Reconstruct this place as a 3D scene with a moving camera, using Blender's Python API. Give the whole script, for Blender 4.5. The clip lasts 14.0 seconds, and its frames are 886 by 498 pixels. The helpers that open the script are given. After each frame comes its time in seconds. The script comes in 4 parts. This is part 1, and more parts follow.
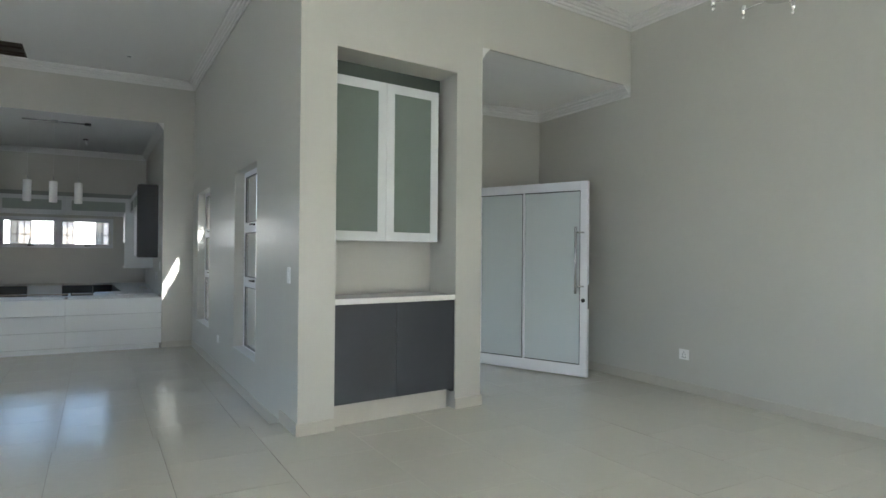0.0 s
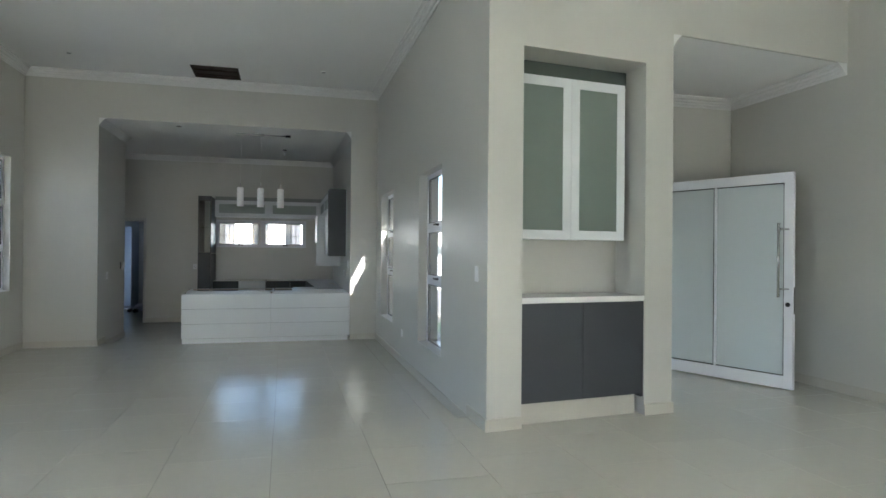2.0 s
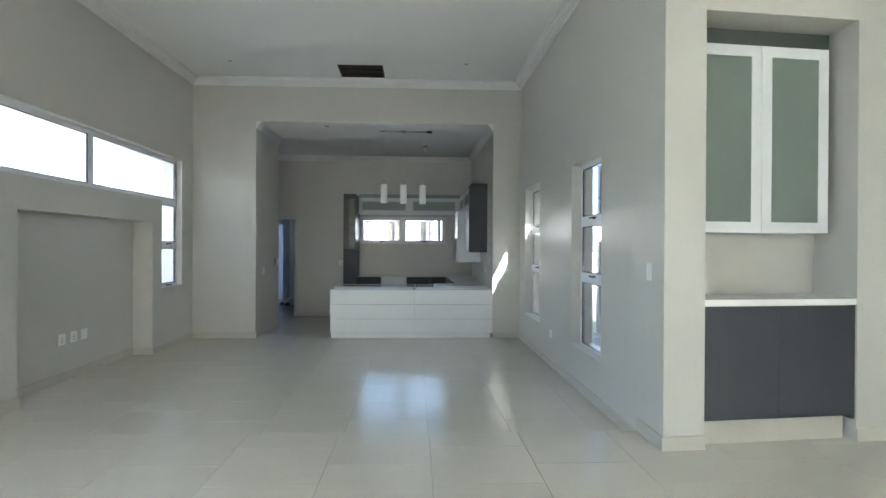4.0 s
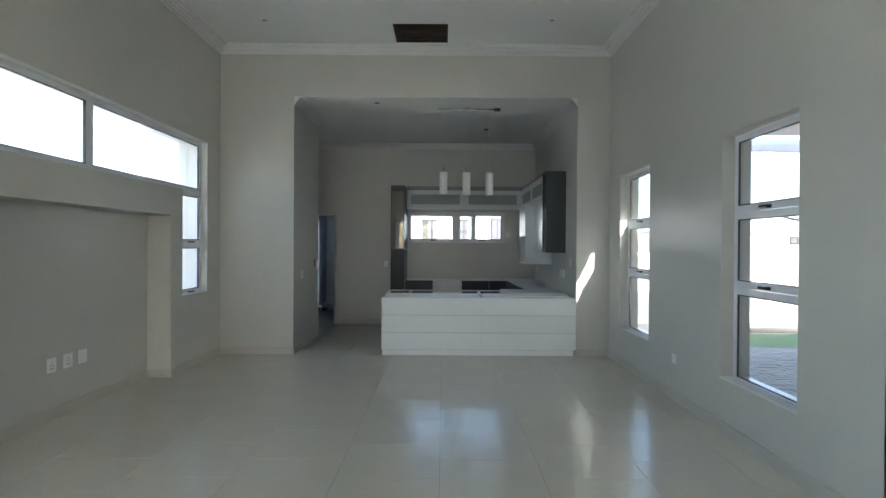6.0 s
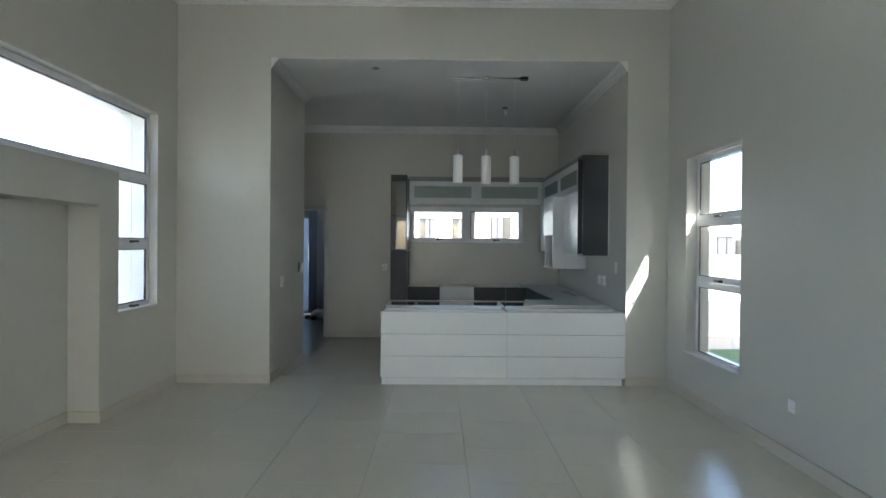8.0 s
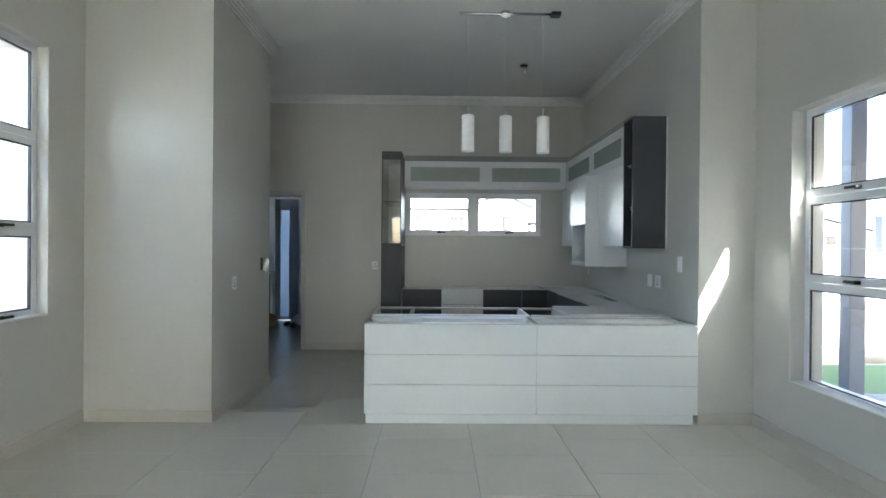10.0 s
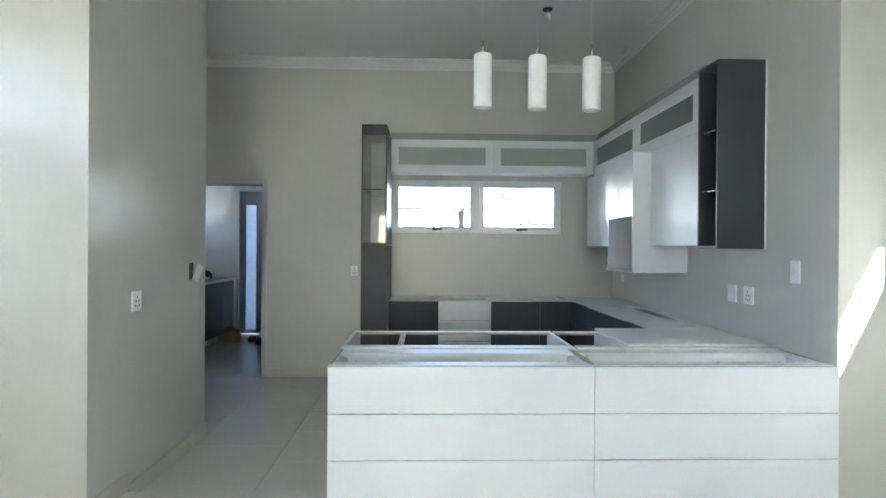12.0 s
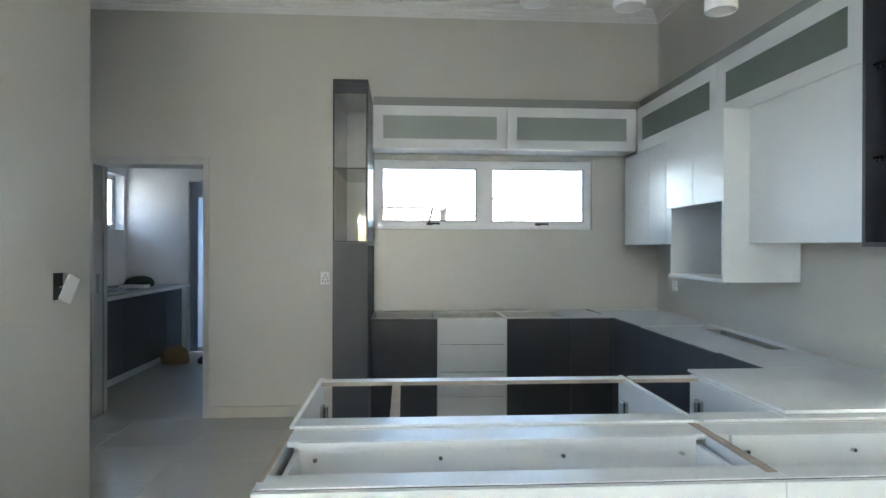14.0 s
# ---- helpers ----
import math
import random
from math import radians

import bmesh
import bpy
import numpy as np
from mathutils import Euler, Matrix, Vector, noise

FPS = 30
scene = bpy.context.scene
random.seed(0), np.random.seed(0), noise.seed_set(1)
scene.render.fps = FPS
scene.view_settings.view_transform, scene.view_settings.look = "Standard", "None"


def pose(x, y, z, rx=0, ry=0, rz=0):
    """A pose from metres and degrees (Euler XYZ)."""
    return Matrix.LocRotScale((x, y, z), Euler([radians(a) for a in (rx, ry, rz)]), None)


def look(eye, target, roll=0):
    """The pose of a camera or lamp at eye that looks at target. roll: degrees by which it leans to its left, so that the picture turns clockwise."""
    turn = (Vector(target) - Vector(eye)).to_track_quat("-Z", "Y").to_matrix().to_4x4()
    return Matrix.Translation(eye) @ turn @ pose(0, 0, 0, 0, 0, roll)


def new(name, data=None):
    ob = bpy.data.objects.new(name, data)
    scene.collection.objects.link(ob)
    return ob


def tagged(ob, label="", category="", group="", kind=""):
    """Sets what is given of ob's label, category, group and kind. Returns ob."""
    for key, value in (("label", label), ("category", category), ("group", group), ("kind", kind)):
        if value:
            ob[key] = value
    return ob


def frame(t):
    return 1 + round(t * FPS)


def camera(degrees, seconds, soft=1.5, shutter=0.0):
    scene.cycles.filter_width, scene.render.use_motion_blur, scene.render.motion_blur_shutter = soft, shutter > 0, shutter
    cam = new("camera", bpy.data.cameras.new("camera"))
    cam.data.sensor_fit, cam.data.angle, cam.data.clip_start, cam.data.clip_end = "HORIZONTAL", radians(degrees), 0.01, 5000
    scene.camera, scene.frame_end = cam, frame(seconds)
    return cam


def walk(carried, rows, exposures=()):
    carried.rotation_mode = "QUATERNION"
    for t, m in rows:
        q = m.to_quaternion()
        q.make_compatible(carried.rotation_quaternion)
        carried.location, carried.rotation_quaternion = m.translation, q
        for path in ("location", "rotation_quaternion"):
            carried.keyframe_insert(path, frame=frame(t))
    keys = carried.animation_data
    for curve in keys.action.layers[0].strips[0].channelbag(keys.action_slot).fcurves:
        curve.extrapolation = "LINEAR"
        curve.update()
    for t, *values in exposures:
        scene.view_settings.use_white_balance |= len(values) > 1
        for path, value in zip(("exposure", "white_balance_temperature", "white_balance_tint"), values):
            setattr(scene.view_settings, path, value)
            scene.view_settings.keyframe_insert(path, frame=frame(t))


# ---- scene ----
cam = camera(71.8, 14.0)
PATH = [
    (0, (0.034, -0.337, 1.41), (1.02, 1.403, 1.425), 0.5),
    (0.5, (-0.016, -0.303, 1.403), (0.861, 1.495, 1.418), 0.6),
    (1, (-0.065, -0.286, 1.404), (0.688, 1.567, 1.415), 0.6),
    (1.5, (-0.113, -0.265, 1.41), (0.514, 1.634, 1.418), 0.5),
    (2, (-0.143, -0.257, 1.406), (0.361, 1.679, 1.414), 0.5),
    (2.5, (-0.167, -0.233, 1.404), (0.23, 1.727, 1.411), 0.5),
    (3, (-0.212, -0.227, 1.407), (0.085, 1.751, 1.412), 0.5),
    (3.5, (-0.245, -0.138, 1.393), (-0.055, 1.853, 1.393), 0.4),
    (4, (-0.301, 0.108, 1.402), (-0.213, 2.106, 1.394), 0.3),
    (4.2, (-0.329, 0.237, 1.396), (-0.279, 2.236, 1.395), 0.2),
    (6.3, (-0.86, 1.939, 1.401), (-0.863, 3.939, 1.384), 0.4),
    (6.5, (-0.873, 2.099, 1.419), (-0.874, 4.099, 1.398), 0.5),
    (7, (-0.937, 2.524, 1.426), (-0.933, 4.524, 1.407), 0.4),
    (7.2, (-0.987, 2.678, 1.423), (-0.973, 4.678, 1.407), 0.5),
    (9.5, (-1.052, 4.544, 1.355), (-1.04, 6.544, 1.344), 0.5),
    (10, (-1.081, 4.962, 1.314), (-1.057, 6.962, 1.305), 0.5),
    (10.5, (-1.082, 5.37, 1.312), (-1.054, 7.37, 1.306), 0.5),
    (11, (-1.11, 5.776, 1.327), (-1.075, 7.776, 1.319), 0.4),
    (11.5, (-1.127, 6.18, 1.301), (-1.077, 8.18, 1.297), 0.4),
    (12, (-1.15, 6.568, 1.306), (-1.087, 8.567, 1.301), 0.4),
    (12.5, (-1.185, 6.937, 1.312), (-1.097, 8.935, 1.304), 0.4),
    (13, (-1.20, 7.322, 1.298), (-1.085, 9.319, 1.295), 0.4),
    (13.5, (-1.226, 7.698, 1.309), (-1.104, 9.694, 1.303), 0.2),
    (14, (-1.253, 8.056, 1.302), (-1.123, 10.052, 1.298), 0.15),
]
EXPOSURES = [(0, 2.8, 5870, 8.5), (1.5, 2.72, 5860, 7.5), (3, 3.38, 5860, 7.5), (4.2, 3.28, 5860, 7.5), (6.5, 2.96, 5880, 7), (9.5, 3.49, 5880, 7), (11, 4.15, 5890, 7.5), (14, 4.56, 6030, 7.5)]
walk(cam, [(t, look(eye, target, roll)) for t, eye, target, roll in PATH], EXPOSURES)

# ---------------------------------------------------------------- light
SUN_DIR = Vector((-0.43, 1.0, -0.86)).normalized()
world = bpy.data.worlds.new("sky")
scene.world = world
world.use_nodes = True
wn, wl = world.node_tree.nodes, world.node_tree.links
sky = wn.new("ShaderNodeTexSky")
sky.sky_type, sky.sun_disc = "NISHITA", False
sky.sun_elevation = math.asin(-SUN_DIR.z)
sky.sun_rotation = math.atan2(-SUN_DIR.x, -SUN_DIR.y)
sky.dust_density, sky.air_density = 2.5, 1.0
wn["Background"].inputs["Strength"].default_value = 0.15
wl.new(sky.outputs["Color"], wn["Background"].inputs["Color"])
sun = new("sun", bpy.data.lights.new("sun", "SUN"))
sun.data.energy, sun.data.angle, sun.data.color = 3.6, radians(0.53), (1.0, 0.95, 0.87)
sun.rotation_mode = "QUATERNION"
sun.rotation_quaternion = SUN_DIR.to_track_quat("-Z", "Y")

# ---------------------------------------------------------------- materials


def mat(name, color, rough=0.5, metal=0.0, vary=0.06, scale=2.0, fine=0.0, fine_scale=60.0, bump=0.0, bump_scale=80.0,
        spec=0.5, coat=0.0, island=0.0, wear=0.06):
    """Principled paint with broad and fine variation, wear in the gloss, and fine relief."""
    m = bpy.data.materials.new(name)
    m.use_nodes = True
    n, l = m.node_tree.nodes, m.node_tree.links
    b = n["Principled BSDF"]
    b.inputs["Metallic"].default_value = metal
    b.inputs["Specular IOR Level"].default_value = spec
    b.inputs["Coat Weight"].default_value = coat
    co = n.new("ShaderNodeTexCoord")
    big = n.new("ShaderNodeTexNoise")
    big.inputs["Scale"].default_value, big.inputs["Detail"].default_value = scale, 5.0
    l.new(co.outputs["Object"], big.inputs["Vector"])
    small = n.new("ShaderNodeTexNoise")
    small.inputs["Scale"].default_value, small.inputs["Detail"].default_value = fine_scale, 3.0
    l.new(co.outputs["Object"], small.inputs["Vector"])
    add = n.new("ShaderNodeMath")
    add.operation = "MULTIPLY_ADD"
    l.new(small.outputs["Fac"], add.inputs[0])
    add.inputs[1].default_value = fine / max(vary, 1e-4)
    l.new(big.outputs["Fac"], add.inputs[2])
    ramp = n.new("ShaderNodeMapRange")
    half = 0.5 + 0.5 * fine / max(vary, 1e-4)
    ramp.inputs["From Min"].default_value, ramp.inputs["From Max"].default_value = half - 0.5, half + 0.5
    ramp.inputs["To Min"].default_value, ramp.inputs["To Max"].default_value = 1 - vary, 1 + vary
    l.new(add.outputs[0], ramp.inputs["Value"])
    last = ramp.outputs[0]
    if island:
        info = n.new("ShaderNodeObjectInfo")
        r2 = n.new("ShaderNodeMapRange")
        r2.inputs["To Min"].default_value, r2.inputs["To Max"].default_value = 1 - island, 1 + island
        l.new(info.outputs["Random"], r2.inputs["Value"])
        mul = n.new("ShaderNodeMath")
        mul.operation = "MULTIPLY"
        l.new(last, mul.inputs[0])
        l.new(r2.outputs[0], mul.inputs[1])
        last = mul.outputs[0]
    tint = n.new("ShaderNodeVectorMath")
    tint.operation = "SCALE"
    tint.inputs[0].default_value = color
    l.new(last, tint.inputs["Scale"])
    l.new(tint.outputs[0], b.inputs["Base Color"])
    rr = n.new("ShaderNodeMapRange")
    rr.inputs["To Min"].default_value, rr.inputs["To Max"].default_value = max(rough - wear, 0.02), min(rough + wear, 1)
    l.new(big.outputs["Fac"], rr.inputs["Value"])
    l.new(rr.outputs[0], b.inputs["Roughness"])
    if bump:
        bn = n.new("ShaderNodeTexNoise")
        bn.inputs["Scale"].default_value, bn.inputs["Detail"].default_value = bump_scale, 4.0
        l.new(co.outputs["Object"], bn.inputs["Vector"])
        bp = n.new("ShaderNodeBump")
        bp.inputs["Strength"].default_value, bp.inputs["Distance"].default_value = bump, 0.004
        l.new(bn.outputs["Fac"], bp.inputs["Height"])
        l.new(bp.outputs[0], b.inputs["Normal"])
    return m


def glass(name, rough=0.0, color=(1, 1, 1), ior=1.45):
    m = bpy.data.materials.new(name)
    m.use_nodes = True
    b = m.node_tree.nodes["Principled BSDF"]
    b.inputs["Base Color"].default_value = (*color, 1)
    b.inputs["Transmission Weight"].default_value = 1.0
    b.inputs["Roughness"].default_value, b.inputs["IOR"].default_value = rough, ior
    return m


M_WALL = mat("greige_wall_paint", (0.506, 0.50, 0.451), 0.33, spec=0.65, wear=0.04, vary=0.035, scale=0.9, fine=0.02, fine_scale=25, bump=0.12, bump_scale=55)
M_WHITEWALL = mat("white_wall_paint", (0.74, 0.74, 0.73), 0.5, vary=0.03, scale=1.0, fine=0.02, fine_scale=25, bump=0.1, bump_scale=55)
M_CEIL = mat("white_ceiling_paint", (0.82, 0.82, 0.795), 0.75, vary=0.02, scale=0.7, bump=0.06, bump_scale=40)
M_CORN = mat("white_cornice", (0.68, 0.68, 0.66), 0.6, vary=0.03, scale=3, bump=0.05)
M_TILE = mat("cream_porcelain_tile", (0.585, 0.570, 0.495), 0.23, wear=0.02, spec=0.45, vary=0.05, scale=1.3, fine=0.03, fine_scale=18, bump=0.012, bump_scale=9, island=0.015)
M_SKIRT = mat("cream_skirting_tile", (0.485, 0.465, 0.40), 0.40, vary=0.05, scale=4, fine=0.03)
M_GROUT = mat("grey_grout", (0.30, 0.28, 0.235), 0.9, vary=0.2, scale=6, fine=0.1)
M_WHITE = mat("white_cabinet_board", (0.695, 0.715, 0.715), 0.37, vary=0.02, scale=2, fine=0.01, bump=0.01, bump_scale=120)
M_CREAM = mat("cream_carcass_board", (0.74, 0.74, 0.67), 0.4, vary=0.03, scale=3, fine=0.02)
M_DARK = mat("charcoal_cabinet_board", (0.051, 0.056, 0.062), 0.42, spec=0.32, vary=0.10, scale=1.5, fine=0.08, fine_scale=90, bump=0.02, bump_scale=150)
M_GREYP = mat("grey_pelmet_board", (0.26, 0.28, 0.26), 0.5, vary=0.06, scale=3)
M_RAW = mat("raw_chipboard_edge", (0.42, 0.35, 0.285), 0.85, vary=0.2, scale=14, fine=0.15, fine_scale=140, bump=0.3, bump_scale=180)
M_ALU = mat("white_window_aluminium", (0.74, 0.75, 0.78), 0.38, vary=0.02, scale=4)
M_STEEL = mat("brushed_steel", (0.55, 0.55, 0.56), 0.19, metal=1.0, vary=0.06, scale=8)
M_BLACK = mat("black_fitting", (0.012, 0.012, 0.014), 0.4, vary=0.2, scale=12)
M_PLATE = mat("white_switch_plastic", (0.80, 0.80, 0.79), 0.4, vary=0.02, scale=10)
M_STONE = mat("white_stone_top", (0.78, 0.77, 0.73), 0.18, vary=0.04, scale=5, fine=0.03, fine_scale=120)
M_FRAME = mat("grey_door_frame", (0.46, 0.46, 0.44), 0.4, vary=0.05, scale=4)
M_RUST = mat("roof_void_timber", (0.032, 0.017, 0.011), 0.8, vary=0.5, scale=5, fine=0.3, fine_scale=30, bump=0.3)
M_OPAL = glass("opal_shade_glass", 0.6, (0.95, 0.95, 0.94))
_o = M_OPAL.node_tree.nodes["Principled BSDF"]
_o.inputs["Transmission Weight"].default_value, _o.inputs["Roughness"].default_value = 0.25, 0.35
M_GLASS = glass("clear_glass")
M_FROST = glass("frosted_glass", 0.55, (0.84, 0.91, 0.92))
_f = M_FROST.node_tree.nodes["Principled BSDF"]
_f.inputs["Transmission Weight"].default_value, _f.inputs["Roughness"].default_value = 0.4, 0.16
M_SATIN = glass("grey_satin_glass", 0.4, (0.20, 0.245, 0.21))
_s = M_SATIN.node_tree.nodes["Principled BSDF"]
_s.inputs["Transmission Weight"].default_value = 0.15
# lit copy of the satin glass: reflected room light put into its colour
M_LITSATIN = glass("lit_satin_glass", 0.4, (0.34, 0.385, 0.35))
M_LITSATIN.node_tree.nodes["Principled BSDF"].inputs["Transmission Weight"].default_value = 0.15
M_BACKDOOR = glass("obscure_door_glass", 0.6, (0.50, 0.60, 0.74))
M_BACKDOOR.node_tree.nodes["Principled BSDF"].inputs["Transmission Weight"].default_value = 0.25
M_OUTW = mat("white_exterior_plaster", (0.66, 0.655, 0.64), 0.85, vary=0.06, scale=0.6, fine=0.03, bump=0.3, bump_scale=30)
M_NAVY = mat("slate_blue_paint", (0.07, 0.085, 0.125), 0.38, vary=0.15, scale=2)
M_ROOF = mat("grey_roof_sheet", (0.33, 0.33, 0.34), 0.6, vary=0.1, scale=1.5)
M_GRASS = mat("lawn_grass", (0.065, 0.125, 0.03), 0.9, vary=0.35, scale=1.2, fine=0.3, fine_scale=40, bump=0.8, bump_scale=60)
M_SAND = mat("sandy_drive", (0.38, 0.33, 0.26), 0.95, vary=0.15, scale=0.5, fine=0.1, bump=0.5, bump_scale=25)
M_EARTH = mat("dry_ground", (0.27, 0.262, 0.225), 0.95, vary=0.25, scale=0.15, fine=0.15, fine_scale=6, bump=0.5, bump_scale=10)
M_PAVE = mat("grey_paver", (0.19, 0.19, 0.185), 0.8, vary=0.12, scale=3, fine=0.1, bump=0.3, bump_scale=60)
M_FASCIA = mat("dark_matte_fascia", (0.012, 0.012, 0.013), 0.95, vary=0.1, scale=2, spec=0.1)
M_DARKGL = mat("dark_house_window", (0.022, 0.025, 0.028), 0.10, vary=0.1, scale=2)
M_BAG = mat("yellow_brown_sack", (0.30, 0.21, 0.09), 0.8, vary=0.3, scale=9, bump=0.4)
M_CONC = mat("pale_concrete", (0.46, 0.45, 0.42), 0.9, vary=0.12, scale=0.8, fine=0.1, fine_scale=30, bump=0.3, bump_scale=40)
M_LINING = mat("grey_green_lining", (0.085, 0.105, 0.09), 0.42, vary=0.05, scale=3)
M_PALEBACK = mat("grey_green_satin_board", (0.24, 0.285, 0.27), 0.30, metal=0.0, vary=0.03, scale=3, wear=0.02)
M_BLUEDOOR = mat("slate_blue_door", (0.36, 0.40, 0.49), 0.4, vary=0.08, scale=3)
M_FABRIC = mat("grey_curtain", (0.075, 0.075, 0.08), 0.95, vary=0.2, scale=6)
M_PLASTICBAG = mat("white_plastic_bag", (0.62, 0.66, 0.72), 0.4, vary=0.1, scale=8, bump=0.3)
M_OLIVE = mat("dark_olive_cloth", (0.05, 0.052, 0.036), 0.85, vary=0.3, scale=9, bump=0.4)
M_CHROME = mat("chrome", (0.8, 0.8, 0.8), 0.08, metal=1.0, vary=0.02, scale=8)

# ---------------------------------------------------------------- mesh helpers


def link(name, bm, material, parent=None, label=""):
    me = bpy.data.meshes.new(name)
    bm.to_mesh(me)
    bm.free()
    if material:
        me.materials.append(material)
    ob = new(name, me)
    if parent is not None:
        ob.parent = parent
    if label:
        tagged(ob, label)
    return ob


def part(name, bm, material, parent, label=""):
    return link(name, bm, material, parent, label)


def smooth(ob):
    for p in ob.data.polygons:
        p.use_smooth = True
    return ob


def add_box(bm, lo, hi, bevel=0.0):
    """A box, its edges rounded off by bevel, added to bm."""
    r = bmesh.ops.create_cube(bm, size=1.0)
    c = [(a + b) / 2 for a, b in zip(lo, hi)]
    s = [abs(b - a) for a, b in zip(lo, hi)]
    for v in r["verts"]:
        v.co = Vector([v.co[i] * s[i] + c[i] for i in range(3)])
    if bevel:
        es = {e for v in r["verts"] for e in v.link_edges}
        bmesh.ops.bevel(bm, geom=list(es), offset=min(bevel, min(s) * 0.45), segments=2, affect="EDGES", profile=0.6)
    return bm


def boxes(*items, bevel=0.0):
    bm = bmesh.new()
    for lo, hi in items:
        add_box(bm, lo, hi, bevel)
    return bm


def box(name, lo, hi, material, parent=None, bevel=0.002, label=""):
    return link(name, boxes((lo, hi), bevel=bevel), material, parent, label)


def add_rod(bm, a, b, r, seg=16, r2=None):
    a, b = Vector(a), Vector(b)
    m = Matrix.Translation((a + b) / 2) @ (b - a).to_track_quat("Z", "Y").to_matrix().to_4x4()
    bmesh.ops.create_cone(bm, cap_ends=True, segments=seg, radius1=r, radius2=r if r2 is None else r2, depth=(b - a).length, matrix=m)
    return bm


def rod(name, a, b, r, material, parent=None, seg=16, label="", r2=None):
    return smooth_sides(link(name, add_rod(bmesh.new(), a, b, r, seg, r2), material, parent, label))


def smooth_sides(ob):
    for p in ob.data.polygons:
        p.use_smooth = len(p.vertices) == 4
    return ob


def thing(name, place, label, category, group="", kind=""):
    """An empty at a thing's base, to hold its parts (which are given in world places)."""
    ob = new(name)
    ob.location = place
    ob.empty_display_size = 0.1
    tagged(ob, label, category, group, kind)
    ob["base"] = list(place)
    return ob


def settle(ob):
    """Parts were built at world places: keep them there under the thing."""
    inv = Matrix.Translation(ob.location).inverted()
    for c in ob.children:
        c.matrix_parent_inverse = inv
    return ob


def structure(ob, label, category="wall"):
    return tagged(ob, label, category, kind="structure")


def solid(name, axis, d0, d1, us, zs, holes, material, bevel=0.006):
    """A wall with through openings. axis 'x': thick along x from d0 to d1, running along y over us; axis 'y' the other way.
    holes: (u0, u1, z0, z1)."""
    cu = sorted({*us, *[h[0] for h in holes], *[h[1] for h in holes]})
    cz = sorted({*zs, *[h[2] for h in holes], *[h[3] for h in holes]})
    cu = [u for u in cu if us[0] - 1e-6 <= u <= us[1] + 1e-6]
    cz = [z for z in cz if zs[0] - 1e-6 <= z <= zs[1] + 1e-6]
    def full(i, j):
        if not (0 <= i < len(cu) - 1 and 0 <= j < len(cz) - 1):
            return False
        u, z = (cu[i] + cu[i + 1]) / 2, (cz[j] + cz[j + 1]) / 2
        return not any(h[0] < u < h[1] and h[2] < z < h[3] for h in holes)
    bm = bmesh.new()
    cache = {}
    def vert(u, d, z):
        k = (round(u, 5), round(d, 5), round(z, 5))
        if k not in cache:
            cache[k] = bm.verts.new((d, u, z) if axis == "x" else (u, d, z))
        return cache[k]
    for i in range(len(cu) - 1):
        for j in range(len(cz) - 1):
            if not full(i, j):
                continue
            u0, u1, z0, z1 = cu[i], cu[i + 1], cz[j], cz[j + 1]
            for d in (d0, d1):
                bm.faces.new([vert(u0, d, z0), vert(u1, d, z0), vert(u1, d, z1), vert(u0, d, z1)])
            for ok, a, b in ((full(i - 1, j), (u0, z0), (u0, z1)), (full(i + 1, j), (u1, z0), (u1, z1)),
                             (full(i, j - 1), (u0, z0), (u1, z0)), (full(i, j + 1), (u0, z1), (u1, z1))):
                if not ok:
                    bm.faces.new([vert(a[0], d0, a[1]), vert(b[0], d0, b[1]), vert(b[0], d1, b[1]), vert(a[0], d1, a[1])])
    bmesh.ops.recalc_face_normals(bm, faces=bm.faces)
    bmesh.ops.dissolve_limit(bm, angle_limit=0.01, verts=bm.verts, edges=bm.edges)
    ob = link(name, bm, material)
    if bevel:
        mod = ob.modifiers.new("edge", "BEVEL")
        mod.width, mod.segments, mod.limit_method, mod.angle_limit = bevel, 2, "ANGLE", radians(40)
    return ob


def sweep(name, profile, a, b, inward, m0, m1, material, parent=None):
    """A moulding along a wall from a to b. profile: (distance from wall, height); m0, m1: 1 where that end meets an inner corner, -1 an outer one."""
    a, b, n = Vector(a), Vector(b), Vector(inward)
    t = (b - a).normalized()
    bm = bmesh.new()
    ends = []
    for p, s in ((a, m0), (b, -m1)):
        ends.append([bm.verts.new(p + n * d + Vector((0, 0, h)) + t * d * s) for d, h in profile])
    k = len(profile)
    for i in range(k):
        j = (i + 1) % k
        bm.faces.new([ends[0][i], ends[0][j], ends[1][j], ends[1][i]])
    bm.faces.new(ends[0])
    bm.faces.new(list(reversed(ends[1])))
    bmesh.ops.recalc_face_normals(bm, faces=bm.faces)
    return link(name, bm, material, parent)


CORNICE = [(0.001, 0), (0.012, 0), (0.018, 0.022), (0.034, 0.026), (0.038, 0.046), (0.056, 0.052), (0.062, 0.072),
           (0.086, 0.080), (0.092, 0.098), (0.110, 0.100), (0.110, 0.112), (0.001, 0.112)]
SKIRT = [(0.0005, 0), (0.013, 0), (0.013, 0.084), (0.009, 0.090), (0.0005, 0.090)]


SLIM = [(d * 0.72, h * 0.9 + 0.0112) for d, h in CORNICE]


def cornice(a, b, inward, m0=1, m1=1, profile=CORNICE):
    return structure(sweep("cornice", profile, a, b, inward, m0, m1, M_CORN), "white stepped plaster cornice along the ceiling", "cornice")


def skirting(a, b, inward, m0=1, m1=1):
    return structure(sweep("baseboard", SKIRT, a, b, inward, m0, m1, M_SKIRT), "cream tile skirting along the wall foot", "baseboard")

